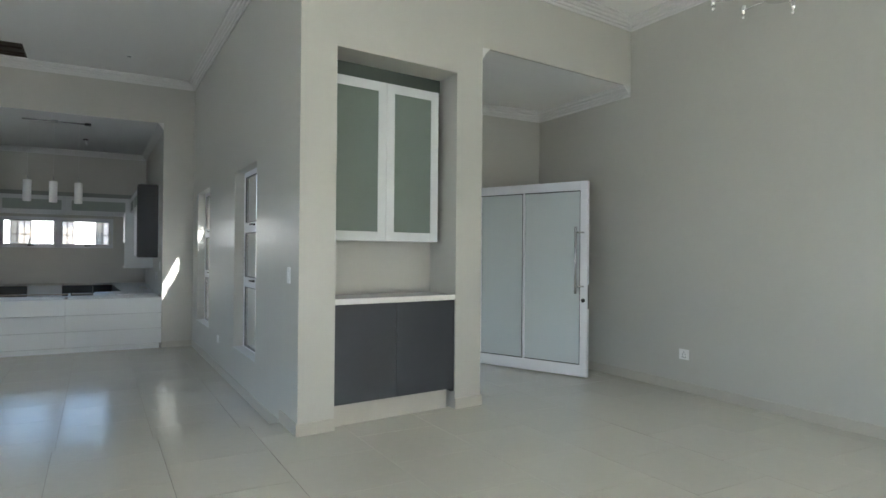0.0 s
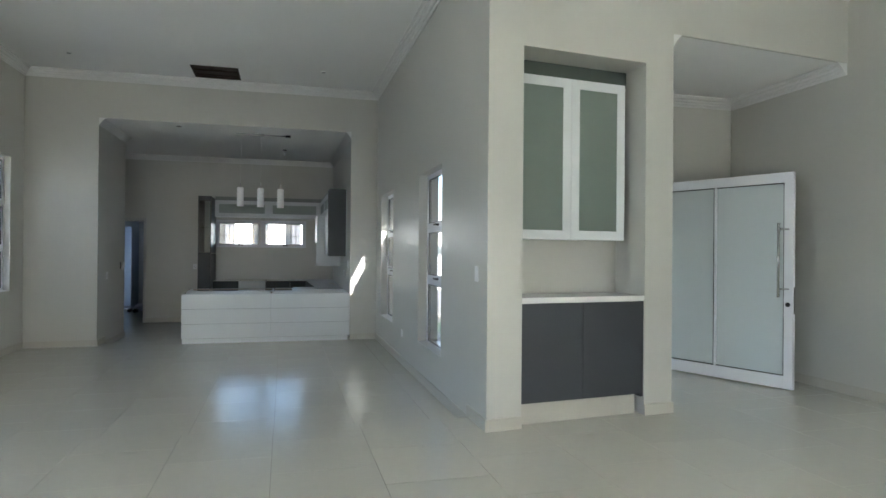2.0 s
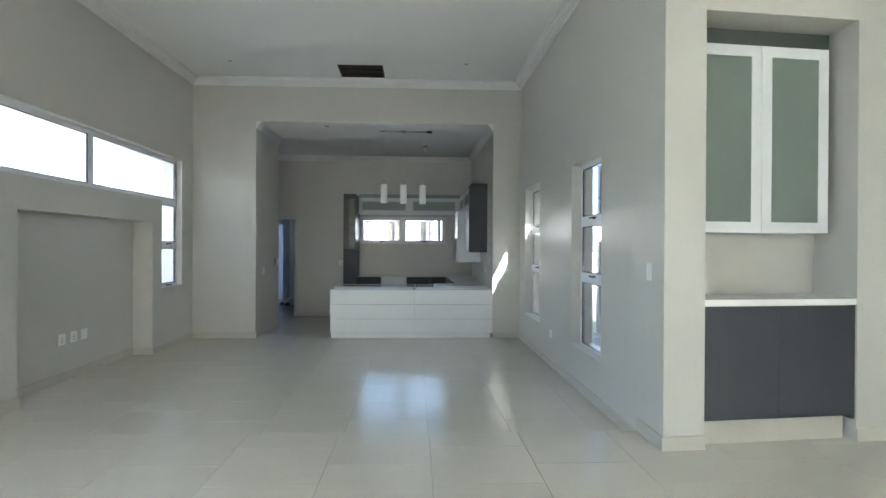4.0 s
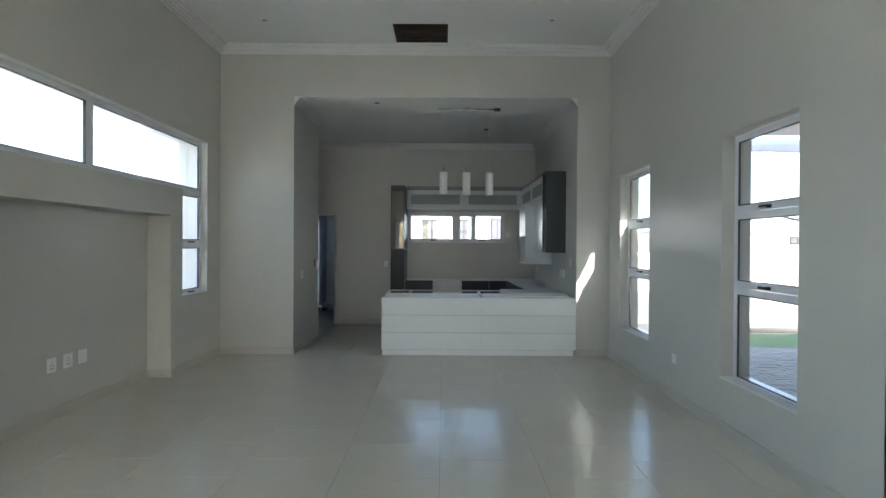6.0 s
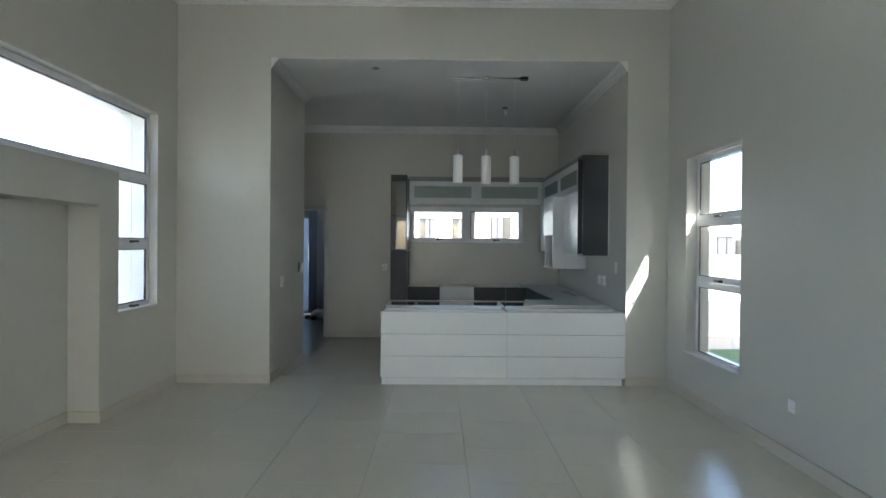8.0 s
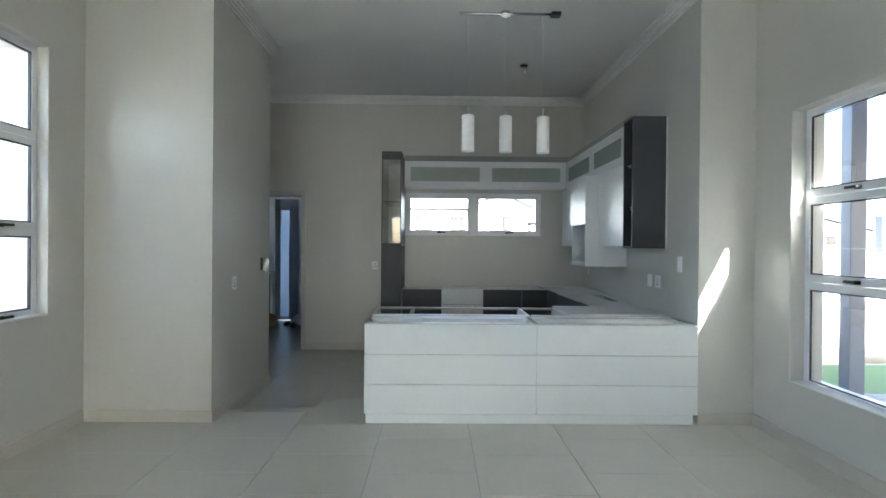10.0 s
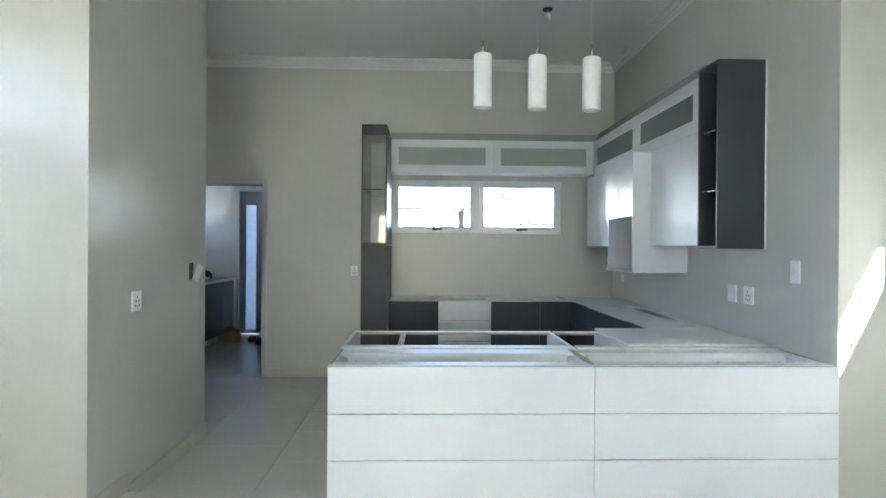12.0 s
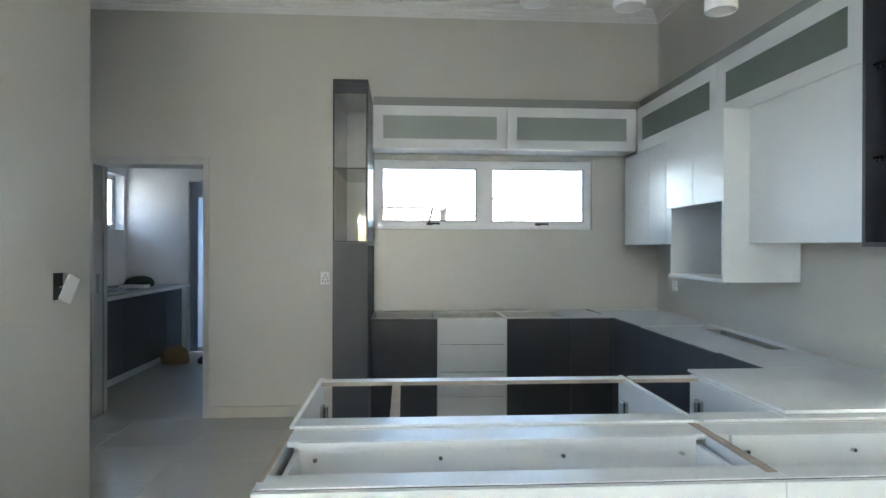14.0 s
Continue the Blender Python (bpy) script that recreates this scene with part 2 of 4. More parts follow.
# ---------------------------------------------------------------- the shell
ENTRY, LIVING, KITCHEN = 0.09, 0.0, -0.065          # floor levels, one shallow step down each time
CEIL, KCEIL, HCEIL = 3.93, 3.285, 3.23
RX, LX = 1.30, -3.67                                # living room's side walls
KRX, KLX = 0.88, -2.73                              # kitchen opening and its side walls
FY, BY = 9.50, 13.07                                # opening wall, kitchen's back wall
LIP1, LIP2 = 4.42, 9.86                             # edges of the two steps
HX = 5.03                                           # entry hall's far side wall
SLOPE = 0.11


def front(x):
    """The display block's front, a little off square."""
    return 3.99 + SLOPE * (x - RX)


WIN_A, WIN_B = (5.35, 6.36, 0.41, 2.243), (8.0, 9.04, 0.43, 2.243)
structure(solid("wall_right", "x", RX, RX + 0.23, (4.6, FY + 0.23), (-0.3, CEIL + 0.05), [WIN_A, WIN_B], M_WALL),
          "greige painted plaster wall with two tall window openings")
# made-up opening out of view, lets in light for the hall side
REAR_LEFT = (-3.0, 2.2, 0.45, 2.85)
LEFT_WIN = [REAR_LEFT, (4.44, 9.08, 2.0, 2.62), (4.44, 5.13, 0.83, 2.0), (8.39, 9.08, 0.83, 2.0)]
structure(solid("wall_left", "x", LX - 0.25, LX, (-3.6, FY + 0.23), (-0.3, CEIL + 0.05), LEFT_WIN + [(5.44, 8.10, -0.3, 1.70)], M_WALL),
          "greige plaster wall with a strip window and a low recess")
structure(solid("wall_left_outer", "x", LX - 0.36, LX - 0.2502, (-3.6, FY + 0.23), (-0.3, CEIL + 0.05), LEFT_WIN, M_WALL, 0),
          "greige back of the low wall recess")
structure(solid("wall_opening", "y", FY, FY + 0.23, (LX + 0.001, RX - 0.001), (-0.3, CEIL + 0.05), [(KLX, KRX, -0.3, KCEIL + 0.003)], M_WALL, 0),
          "greige wall with a wide opening to the kitchen")
structure(solid("wall_passage", "x", KLX - 0.22, KLX, (FY + 0.2301, 11.05), (-0.3, KCEIL), [], M_WALL, 0), "greige wall beside the kitchen passage")
structure(solid("wall_kitchen_right", "x", KRX, KRX + 0.23, (FY + 0.2301, BY), (-0.3, KCEIL + 0.2), [], M_WALL, 0), "greige kitchen side wall")
KWIN = (-1.49, 0.316, 1.455, 2.02)
DOOR = (-3.735, -2.815, -0.3, 2.0)
structure(solid("wall_kitchen_back", "y", BY, BY + 0.22, (-5.2, KRX + 0.23), (-0.3, KCEIL + 0.2), [KWIN, DOOR], M_WALL),
          "greige kitchen back wall with a wide window and a doorway")
LWIN = (12.2, 12.9, 1.1, 1.95)
structure(solid("wall_kitchen_left", "x", -4.64, -4.42, (FY + 0.2305, BY), (-0.3, KCEIL + 0.2), [LWIN], M_WALL), "greige kitchen end wall with a window")
structure(solid("wall_wing_front", "y", FY, FY + 0.23, (-4.64, LX - 0.3605), (-0.3, CEIL + 0.05), [], M_OUTW, 0), "white plastered outer wall of the kitchen wing")
# scullery behind the doorway
SWIN = (15.52, 16.14, 1.52, 2.21)
structure(solid("wall_scullery_left", "x", -5.04, -4.82, (BY + 0.221, 16.2), (-0.3, 2.9), [SWIN], M_WHITEWALL), "white scullery wall with a small window")
structure(solid("wall_scullery_end", "y", 16.2, 16.42, (-5.04, -2.2), (-0.3, 2.9), [(-4.03, -3.30, -0.3, 2.16)], M_WHITEWALL), "white scullery end wall with a glazed door")
structure(solid("wall_scullery_right", "x", -2.42, -2.2, (BY + 0.221, 16.199), (-0.3, 2.9), [], M_WHITEWALL), "plain white scullery wall")
structure(box("ceiling_scullery", (-5.04, BY + 0.221, 2.75), (-2.2, 16.42, 2.95), M_CEIL), "white scullery ceiling", "ceiling")
structure(box("floor_scullery", (-5.04, BY + 0.001, -0.2), (-2.2, 16.42, KITCHEN), M_TILE), "pale grey scullery floor tiles", "floor")
# entry side: right wall, hall, and the back of the room
structure(solid("wall_hall_right", "x", HX, HX + 0.23, (-3.6, 6.2), (-0.3, CEIL + 0.05), [], M_WALL), "large plain greige hall wall")
# next two tops are raised out of view to trim the sun on window 2
structure(solid("wall_front_door", "y", 5.96, 6.18, (2.72, HX), (-0.3, 4.17), [(2.98, 4.10, -0.3, 2.22)], M_WALL), "greige front wall with the entrance doorway")
structure(solid("wall_hall_left", "x", 2.72, 2.94, (4.83, 5.9595), (-0.3, 4.345), [], M_WALL), "greige hall side wall")
structure(solid("wall_rear", "y", -3.83, -3.6, (LX - 0.33, HX + 0.23), (-0.3, CEIL + 0.05), [(-2.8, 0.0, -0.3, 2.45), (3.0, 4.8, -0.3, 2.45)], M_WALL),
          "greige rear wall with two wide glazed openings")
# display block with its niche, and the bulkhead over the hall
NX0, NX1, NTOP = 1.585, 2.70, 2.955


def skew(bm):
    for v in bm.verts:
        v.co.y += SLOPE * (v.co.x - RX)
    return bm


block = boxes(((RX, 3.99, -0.2), (NX0, 4.62, CEIL + 0.05)), ((NX1, 3.99, -0.2), (2.975, 4.62, CEIL + 0.05)),
              ((NX0 - 0.0, 3.99, NTOP), (NX1, 4.62, CEIL + 0.05)), ((NX0, 4.45, -0.2), (NX1, 4.62, NTOP)))
bmesh.ops.remove_doubles(block, verts=block.verts, dist=0.0005)
structure(link("wall_display_block", skew(block), M_WALL), "greige plastered block with a tall display niche")
structure(link("wall_bulkhead", skew(boxes(((2.976, 3.99, HCEIL), (HX - 0.001, 4.02, CEIL + 0.05)))), M_WALL), "greige bulkhead over the entrance hall")
hb = boxes(((2.977, 4.0205, HCEIL + 0.0015), (HX - 0.001, 5.959, 3.79)))
for v in hb.verts:
    if v.co.y < 5:
        v.co.y += SLOPE * (v.co.x - RX)
structure(link("ceiling_hall", hb, M_CEIL), "white lowered hall ceiling", "ceiling")
# ceilings
HATCH = (-1.42, -0.78, 8.70, 9.39)
cb = bmesh.new()
X0, X1, Y0, Y1 = LX - 0.01, HX + 0.01, -3.61, FY + 0.01
for lo, hi in (((X0, Y0), (HATCH[0], Y1)), ((HATCH[1], Y0), (RX + 0.02, Y1)), ((RX + 0.02, Y0), (X1, 4.43)), ((HATCH[0], Y0), (HATCH[1], HATCH[2])), ((HATCH[0], HATCH[3]), (HATCH[1], Y1))):
    add_box(cb, (*lo, CEIL), (*hi, CEIL + 0.016))
structure(link("ceiling_main", cb, M_CEIL), "high white painted ceiling with an open hatch", "ceiling")
rb = boxes(((LX - 0.5, -4.2, CEIL + 0.051), (RX + 0.23, FY + 0.35, CEIL + 0.08)), ((RX + 0.2301, -4.2, CEIL + 0.051), (HX + 0.3, 4.62, CEIL + 0.08)))
structure(link("roof_slab", rb, M_ROOF), "grey sheet roof over the house", "roof")
structure(box("ceiling_kitchen", (-4.64, FY + 0.004, KCEIL), (KRX + 0.01, BY + 0.01, KCEIL + 0.08), M_CEIL), "white kitchen ceiling", "ceiling")
# unseen block, stops sun leaking in below window 2's upper light
structure(link("roof_parapet", boxes(((2.72, 3.6, CEIL + 0.081), (2.94, 4.62, 4.17)), ((2.725, 4.621, 3.3), (2.935, 4.829, 4.17))), M_OUTW), "unseen white block added above the hall to cut the sun", "parapet")
# open hatch: trimmer boards and timbers in the roof void
hatch = thing("ceiling_hatch", (-1.1, 9.05, CEIL), "open ceiling hatch showing rusty brown roof timbers", "hatch")
for lo, hi in (((HATCH[0], HATCH[2], CEIL + 0.017), (HATCH[0] + 0.03, HATCH[3], CEIL + 0.04)), ((HATCH[1] - 0.03, HATCH[2], CEIL + 0.017), (HATCH[1], HATCH[3], CEIL + 0.04)),
               ((HATCH[0] + 0.031, HATCH[3] - 0.03, CEIL + 0.017), (HATCH[1] - 0.031, HATCH[3], CEIL + 0.04)), ((HATCH[0] + 0.031, HATCH[2], CEIL + 0.017), (HATCH[1] - 0.031, HATCH[2] + 0.03, CEIL + 0.04))):
    box("trimmer", lo, hi, M_RUST, hatch)
box("underlay", (HATCH[0] - 0.3, HATCH[2] - 0.3, CEIL + 0.042), (HATCH[1] + 0.3, HATCH[3] + 0.3, CEIL + 0.049), M_RUST, hatch)
for i in range(3):
    box("batten", (HATCH[0] - 0.3, 8.78 + 0.24 * i, CEIL + 0.018), (HATCH[1] + 0.3, 8.82 + 0.24 * i, CEIL + 0.041), M_RUST, hatch)
settle(hatch)

# cornices
z = CEIL - 0.113
cornice((LX, FY, z), (RX, FY, z), (0, -1, 0))
cornice((RX, front(RX) + 0.03, z), (RX, FY, z), (-1, 0, 0), -1, 1)
cornice((LX, -3.6, z), (LX, FY, z), (1, 0, 0))
cornice((RX, front(RX), z), (HX, front(HX), z), Vector((SLOPE, -1, 0)).normalized(), -1, 1)
cornice((HX, -3.6, z), (HX, front(HX), z), (-1, 0, 0))
z = KCEIL - 0.113
cornice((KLX, BY, z), (KRX, BY, z), (0, -1, 0), 0, 1, SLIM)
cornice((-4.42, BY, z), (KLX, BY, z), (0, -1, 0), 1, 0, SLIM)
cornice((KRX, FY + 0.002, z), (KRX, BY, z), (-1, 0, 0), 0, 1, SLIM)
cornice((KLX, FY + 0.002, z), (KLX, 11.05, z), (1, 0, 0), 0, -1, SLIM)
z = HCEIL - 0.112
cornice((HX, front(HX) + 0.005, z), (HX, 5.96, z), (-1, 0, 0), 0, 1)
cornice((2.976, front(2.976) + 0.005, z - 0.0005), (2.976, 4.82, z - 0.0005), (1, 0, 0), 0, 0, SLIM)
cornice((2.95, 5.96, z), (HX, 5.96, z), (0, -1, 0), 0, 1)
# skirtings
skirting((LX, FY, 0), (KLX, FY, 0), (0, -1, 0), 1, -1)
skirting((KLX, FY, 0), (KLX, LIP2 + 0.03, 0), (1, 0, 0), -1, 0)
skirting((KLX, LIP2 + 0.031, KITCHEN), (KLX, 11.05, KITCHEN), (1, 0, 0), 0, -1)
skirting((KRX, FY, 0), (RX, FY, 0), (0, -1, 0), 0, 1)
skirting((RX, LIP1 + 0.03, 0), (RX, FY, 0), (-1, 0, 0), 0, 1)
skirting((RX, front(RX), ENTRY), (RX, LIP1 + 0.029, ENTRY), (-1, 0, 0), -1, 0)
skirting((RX, front(RX), ENTRY), (NX0, front(NX0), ENTRY), Vector((SLOPE, -1, 0)).normalized(), -1, 0)
skirting((NX1, front(NX1), ENTRY), (2.975, front(2.975), ENTRY), Vector((SLOPE, -1, 0)).normalized(), 0, -1)
skirting((2.975, front(2.975), ENTRY), (2.975, 4.8, ENTRY), (1, 0, 0), -1, 0)
skirting((HX, -3.6, ENTRY), (HX, 5.96, ENTRY), (-1, 0, 0))
skirting((4.16, 5.96, ENTRY), (HX, 5.96, ENTRY), (0, -1, 0), 0, 1)
REC = (5.44, 8.10, 1.70)
skirting((LX, LIP1, 0), (LX, REC[0], 0), (1, 0, 0), 0, -1)
skirting((LX - 0.25, REC[0], 0), (LX - 0.25, REC[1], 0), (1, 0, 0))
skirting((LX - 0.25, REC[1], 0), (LX, REC[1], 0), (0, -1, 0), 1, -1)
skirting((LX, REC[1], 0), (LX, FY, 0), (1, 0, 0), -1, 1)
skirting((-2.81, BY, KITCHEN), (-1.74, BY, KITCHEN), (0, -1, 0), 0, 0)
skirting((-4.42, BY, KITCHEN), (-3.755, BY, KITCHEN), (0, -1, 0), 1, 0)

# ---------------------------------------------------------------- windows and doors


def along(axis, d, u, z):
    return (d, u, z) if axis == "x" else (u, d, z)


def member(name, axis, d0, d1, u0, u1, z0, z1, material, parent, bevel=0.003, label=""):
    a, b = along(axis, d0, u0, z0), along(axis, d1, u1, z1)
    return box(name, [min(p) for p in zip(a, b)], [max(p) for p in zip(a, b)], material, parent, bevel, label)


def pane(axis, d, u0, u1, z0, z1, parent, material=None, name="pane"):
    p = member(name, axis, d - 0.003, d + 0.003, u0, u1, z0, z1, material or M_GLASS, parent, 0)
    p.visible_shadow = False
    return p


def handle(axis, d, into, u, z, parent):
    """A black peg-and-lever catch on a sash's lower rail."""
    bm = bmesh.new()
    a, b = along(axis, d, u - 0.025, z - 0.012), along(axis, d + into * 0.012, u + 0.025, z + 0.012)
    add_box(bm, [min(p) for p in zip(a, b)], [max(p) for p in zip(a, b)], 0.003)
    add_rod(bm, along(axis, d, u - 0.01, z), along(axis, d + into * 0.035, u - 0.01, z), 0.009, 10)
    a, b = along(axis, d + into * 0.026, u - 0.02, z - 0.007), along(axis, d + into * 0.036, u + 0.085, z + 0.011)
    add_box(bm, [min(p) for p in zip(a, b)], [max(p) for p in zip(a, b)], 0.003)
    return part("catch", bm, M_BLACK, parent, "black window catch")


def sash(axis, d, into, u0, u1, z0, z1, parent, w=0.045, catch=True, th=0.022):
    """Frame members and the pane of one light; the frame stands into the room by th."""
    e0, e1 = d - 0.02, d + into * th
    member("sash_rail", axis, e0, e1, u0, u1, z0, z0 + w, M_ALU, parent)
    member("sash_rail", axis, e0, e1, u0, u1, z1 - w, z1, M_ALU, parent)
    member("sash_stile", axis, e0, e1, u0, u0 + w, z0 + w, z1 - w, M_ALU, parent)
    member("sash_stile", axis, e0, e1, u1 - w, u1, z0 + w, z1 - w, M_ALU, parent)
    g = 0.009
    for a, b, c, f in ((u0 + w, u1 - w, z0 + w, z0 + w + g), (u0 + w, u1 - w, z1 - w - g, z1 - w), (u0 + w, u0 + w + g, z0 + w + g, z1 - w - g), (u1 - w - g, u1 - w, z0 + w + g, z1 - w - g)):
        member("gasket", axis, d - 0.006, d + into * (th - 0.005), a, b, c, f, M_BLACK, parent, 0)
    pane(axis, d, u0 + w, u1 - w, z0 + w, z1 - w, parent)
    if catch:
        handle(axis, d + into * th, into, (u0 + u1) / 2, z0 + w * 0.45, parent)


def side_window(name, y0, y1, z0, z1):
    w = thing(name, (RX + 0.13, (y0 + y1) / 2, z0), "white aluminium casement window in three stacked lights", "window", kind="structure")
    levels = (z0 - 0.036, 1.098, 1.660, z1 - 0.001)
    for i in range(3):
        sash("x", RX + 0.12, -1, y0 + 0.001, y1 - 0.001, levels[i] + 0.0005, levels[i + 1] - 0.0005, w, 0.050, i > 0)
    member("sill", "x", RX + 0.0955, RX - 0.008, y0 + 0.001, y1 - 0.001, z0 + 0.0005, z0 + 0.007, M_CORN, w, 0.002, "white plastered window sill")
    return settle(w)


side_window("window_1", *WIN_A)
side_window("window_2", *WIN_B)

w = thing("window_3", (LX - 0.16, 6.76, 0.83), "white aluminium strip window with casements at both ends", "window", kind="structure")
d = LX - 0.10
sash("x", d, 1, 4.44, 6.76, 2.0, 2.62, w, 0.05, False)
sash("x", d, 1, 6.761, 9.08, 2.0, 2.62, w, 0.05, False)
for u0, u1 in ((4.44, 5.13), (8.39, 9.08)):
    sash("x", d, 1, u0, u1, 0.83, 1.40, w, 0.045)
    sash("x", d, 1, u0, u1, 1.401, 1.999, w, 0.045)
    member("sill", "x", LX - 0.075, LX + 0.006, u0 + 0.001, u1 - 0.001, 0.83, 0.842, M_CORN, w)
settle(w)

w = thing("window_4", (-0.59, BY + 0.1, 1.455), "white aluminium kitchen window with two top-hung lights", "window", kind="structure")
bm = bmesh.new()
for a, b, c, e in ((KWIN[0], KWIN[1], KWIN[2], KWIN[2] + 0.026), (KWIN[0], KWIN[1], KWIN[3] - 0.026, KWIN[3]), (KWIN[0], KWIN[0] + 0.026, KWIN[2] + 0.026, KWIN[3] - 0.026),
                   (KWIN[1] - 0.026, KWIN[1], KWIN[2] + 0.026, KWIN[3] - 0.026), (-0.611, -0.559, KWIN[2] + 0.026, KWIN[3] - 0.026)):
    add_box(bm, (a, BY + 0.03, c), (b, BY + 0.10, e), 0.003)
part("window_frame", bm, M_ALU, w)
sash("y", BY + 0.06, -1, KWIN[0] + 0.0265, -0.6115, KWIN[2] + 0.0265, KWIN[3] - 0.0265, w, 0.038, th=0.04)
sash("y", BY + 0.06, -1, -0.5585, KWIN[1] - 0.0265, KWIN[2] + 0.0265, KWIN[3] - 0.0265, w, 0.038, th=0.04)
rod("stay", (-1.045, BY + 0.012, KWIN[2] + 0.04), (-1.015, BY - 0.02, KWIN[2] + 0.165), 0.008, M_BLACK, w, 8, "black window stay standing up")
settle(w)

w = thing("window_5", (-4.9, 15.66, 1.5), "small white aluminium scullery window", "window", kind="structure")
sash("x", -4.95, 1, *SWIN, w, 0.05)
settle(w)

d = thing("door_2", (-3.66, 16.25, KITCHEN), "slate blue back door with a tall frosted pane", "door", kind="structure")
box("stile", (-4.027, 16.24, KITCHEN + 0.004), (-3.931, 16.28, 2.157), M_BLUEDOOR, d, 0.002)
box("stile", (-3.774, 16.24, KITCHEN + 0.004), (-3.60, 16.28, 2.157), M_BLUEDOOR, d, 0.002)
box("rail", (-3.9308, 16.242, KITCHEN + 0.004), (-3.7742, 16.278, 0.0), M_BLUEDOOR, d, 0)
box("rail", (-3.9308, 16.242, 1.95), (-3.7742, 16.278, 2.157), M_BLUEDOOR, d, 0)
pane("y", 16.26, -3.9305, -3.7785, 0.0005, 1.9495, d, M_BACKDOOR)
pane("y", 16.26, -3.778, -3.7745, 0.0005, 1.9495, d)
box("side_panel", (-3.599, 16.245, KITCHEN + 0.004), (-3.303, 16.275, 2.157), M_ALU, d, 0.002, "pale aluminium side panel")
settle(d)

w = thing("window_9", (-4.53, 12.55, 1.1), "white aluminium window at the kitchen's end", "window", kind="structure")
sash("x", -4.55, 1, LWIN[0], 12.55, LWIN[2], LWIN[3], w, 0.05)
sash("x", -4.55, 1, 12.551, LWIN[1], LWIN[2], LWIN[3], w, 0.05)
settle(w)

# steel door frame of the scullery doorway
f = thing("door_frame", (-3.22, BY, KITCHEN), "grey painted steel door frame without a door", "door frame", kind="structure")
for a, b, c, e in ((-3.752, -3.70, -3.7345, -3.70), (-2.85, -2.80, -2.85, -2.8155)):
    bm = boxes(((a, BY - 0.012, KITCHEN), (b, BY - 0.0005, 2.0245)), bevel=0.002)
    add_box(bm, (c, BY, KITCHEN), (e, BY + 0.232, 1.9595))
    part("jamb", bm, M_FRAME, f)
bm = boxes(((-3.6995, BY - 0.0118, 1.96), (-2.8505, BY - 0.0005, 2.0244)), bevel=0.002)
add_box(bm, (-3.734, BY, 1.96), (-2.816, BY + 0.232, 1.9995))
part("head", bm, M_FRAME, f)
box("stop", (-3.6998, BY + 0.15, KITCHEN), (-3.686, BY + 0.19, 1.959), M_FRAME, f)
box("strike_plate", (-3.6998, BY + 0.05, 0.93), (-3.698, BY + 0.085, 1.08), M_STEEL, f, 0)
settle(f)

# entrance door, standing open
d = thing("entrance_door", (4.05, 5.93, ENTRY), "open white aluminium entrance door with frosted glass and long pull handle", "door")
L, H = 1.45, 2.115
def leaf(lo, hi, name, m, bevel=0.003, label=""):
    return box(name, lo, hi, m, d, bevel, label)
leaf((0, -0.022, 0.01), (0.085, 0.022, H), "stile", M_ALU)
leaf((L - 0.085, -0.022, 0.01), (L, 0.022, H), "stile", M_ALU)
leaf((0.0851, -0.022, 0.01), (L - 0.0851, 0.022, 0.135), "rail", M_ALU)
leaf((0.0851, -0.022, H - 0.10), (L - 0.0851, 0.022, H), "rail", M_ALU)
leaf((0.655, -0.020, 0.136), (0.683, 0.020, H - 0.101), "mullion", M_ALU, 0.008)
for a, b in ((0.086, 0.6545), (0.6835, L - 0.086)):
    p = leaf((a, -0.004, 0.136), (b, 0.004, H - 0.101), "pane", M_FROST, 0, "frosted glass pane")
    p.visible_shadow = False
    for s in (-1, 1):
        y0, y1 = sorted((s * 0.0195, s * 0.0045))
        for lo, hi in (((a, y0, 0.136), (b, y1, 0.144)), ((a, y0, H - 0.109), (b, y1, H - 0.101)), ((b - 0.005, y0, 0.1445), (b, y1, H - 0.1095))):
            leaf(lo, hi, "gasket", M_BLACK, 0)
for s in (-1, 1):
    bar = rod("pull_handle", (L - 0.115, s * 0.07, 0.90), (L - 0.115, s * 0.07, 1.62), 0.014, M_STEEL, d, 16, "brushed steel pull handle")
    for hz in (0.98, 1.56):
        rod("standoff", (L - 0.04, s * 0.02, hz), (L - 0.115, s * 0.07, hz), 0.009, M_STEEL, d)
    rod("lock_cylinder", (L - 0.045, s * 0.02, 0.83), (L - 0.045, s * 0.034, 0.83), 0.022, M_BLACK, d, 16, "black key escutcheon")
leaf((L + 0.0005, -0.012, 0.74), (L + 0.004, 0.012, 1.0), "lock_plate", M_STEEL, 0)
leaf((0.10, 0.023, H - 0.075), (0.42, 0.068, H - 0.02), "door_closer", M_STEEL, 0.004, "grey door closer")
d.rotation_euler = (0, 0, math.atan2(4.60 - 5.93, 4.615 - 4.05))
f = thing("entrance_frame", (3.6, 6.0, ENTRY), "white aluminium entrance door frame", "door frame", kind="structure")
for a, b in ((2.981, 3.04), (4.04, 4.099)):
    box("jamb", (a, 6.0, ENTRY), (b, 6.1, 2.219), M_ALU, f)
box("head", (3.041, 6.0, 2.17), (4.039, 6.1, 2.219), M_ALU, f)
settle(f)
# glazing of the added, unseen left opening
w = thing("window_8", (LX - 0.1, -0.5, 0.45), "unseen white aluminium side window added to light the room", "window", kind="structure")
sash("x", LX - 0.10, 1, REAR_LEFT[0], -0.4, 0.45, 2.85, w, 0.05, False)
sash("x", LX - 0.10, 1, -0.399, REAR_LEFT[1], 0.45, 2.85, w, 0.05, False)
settle(w)
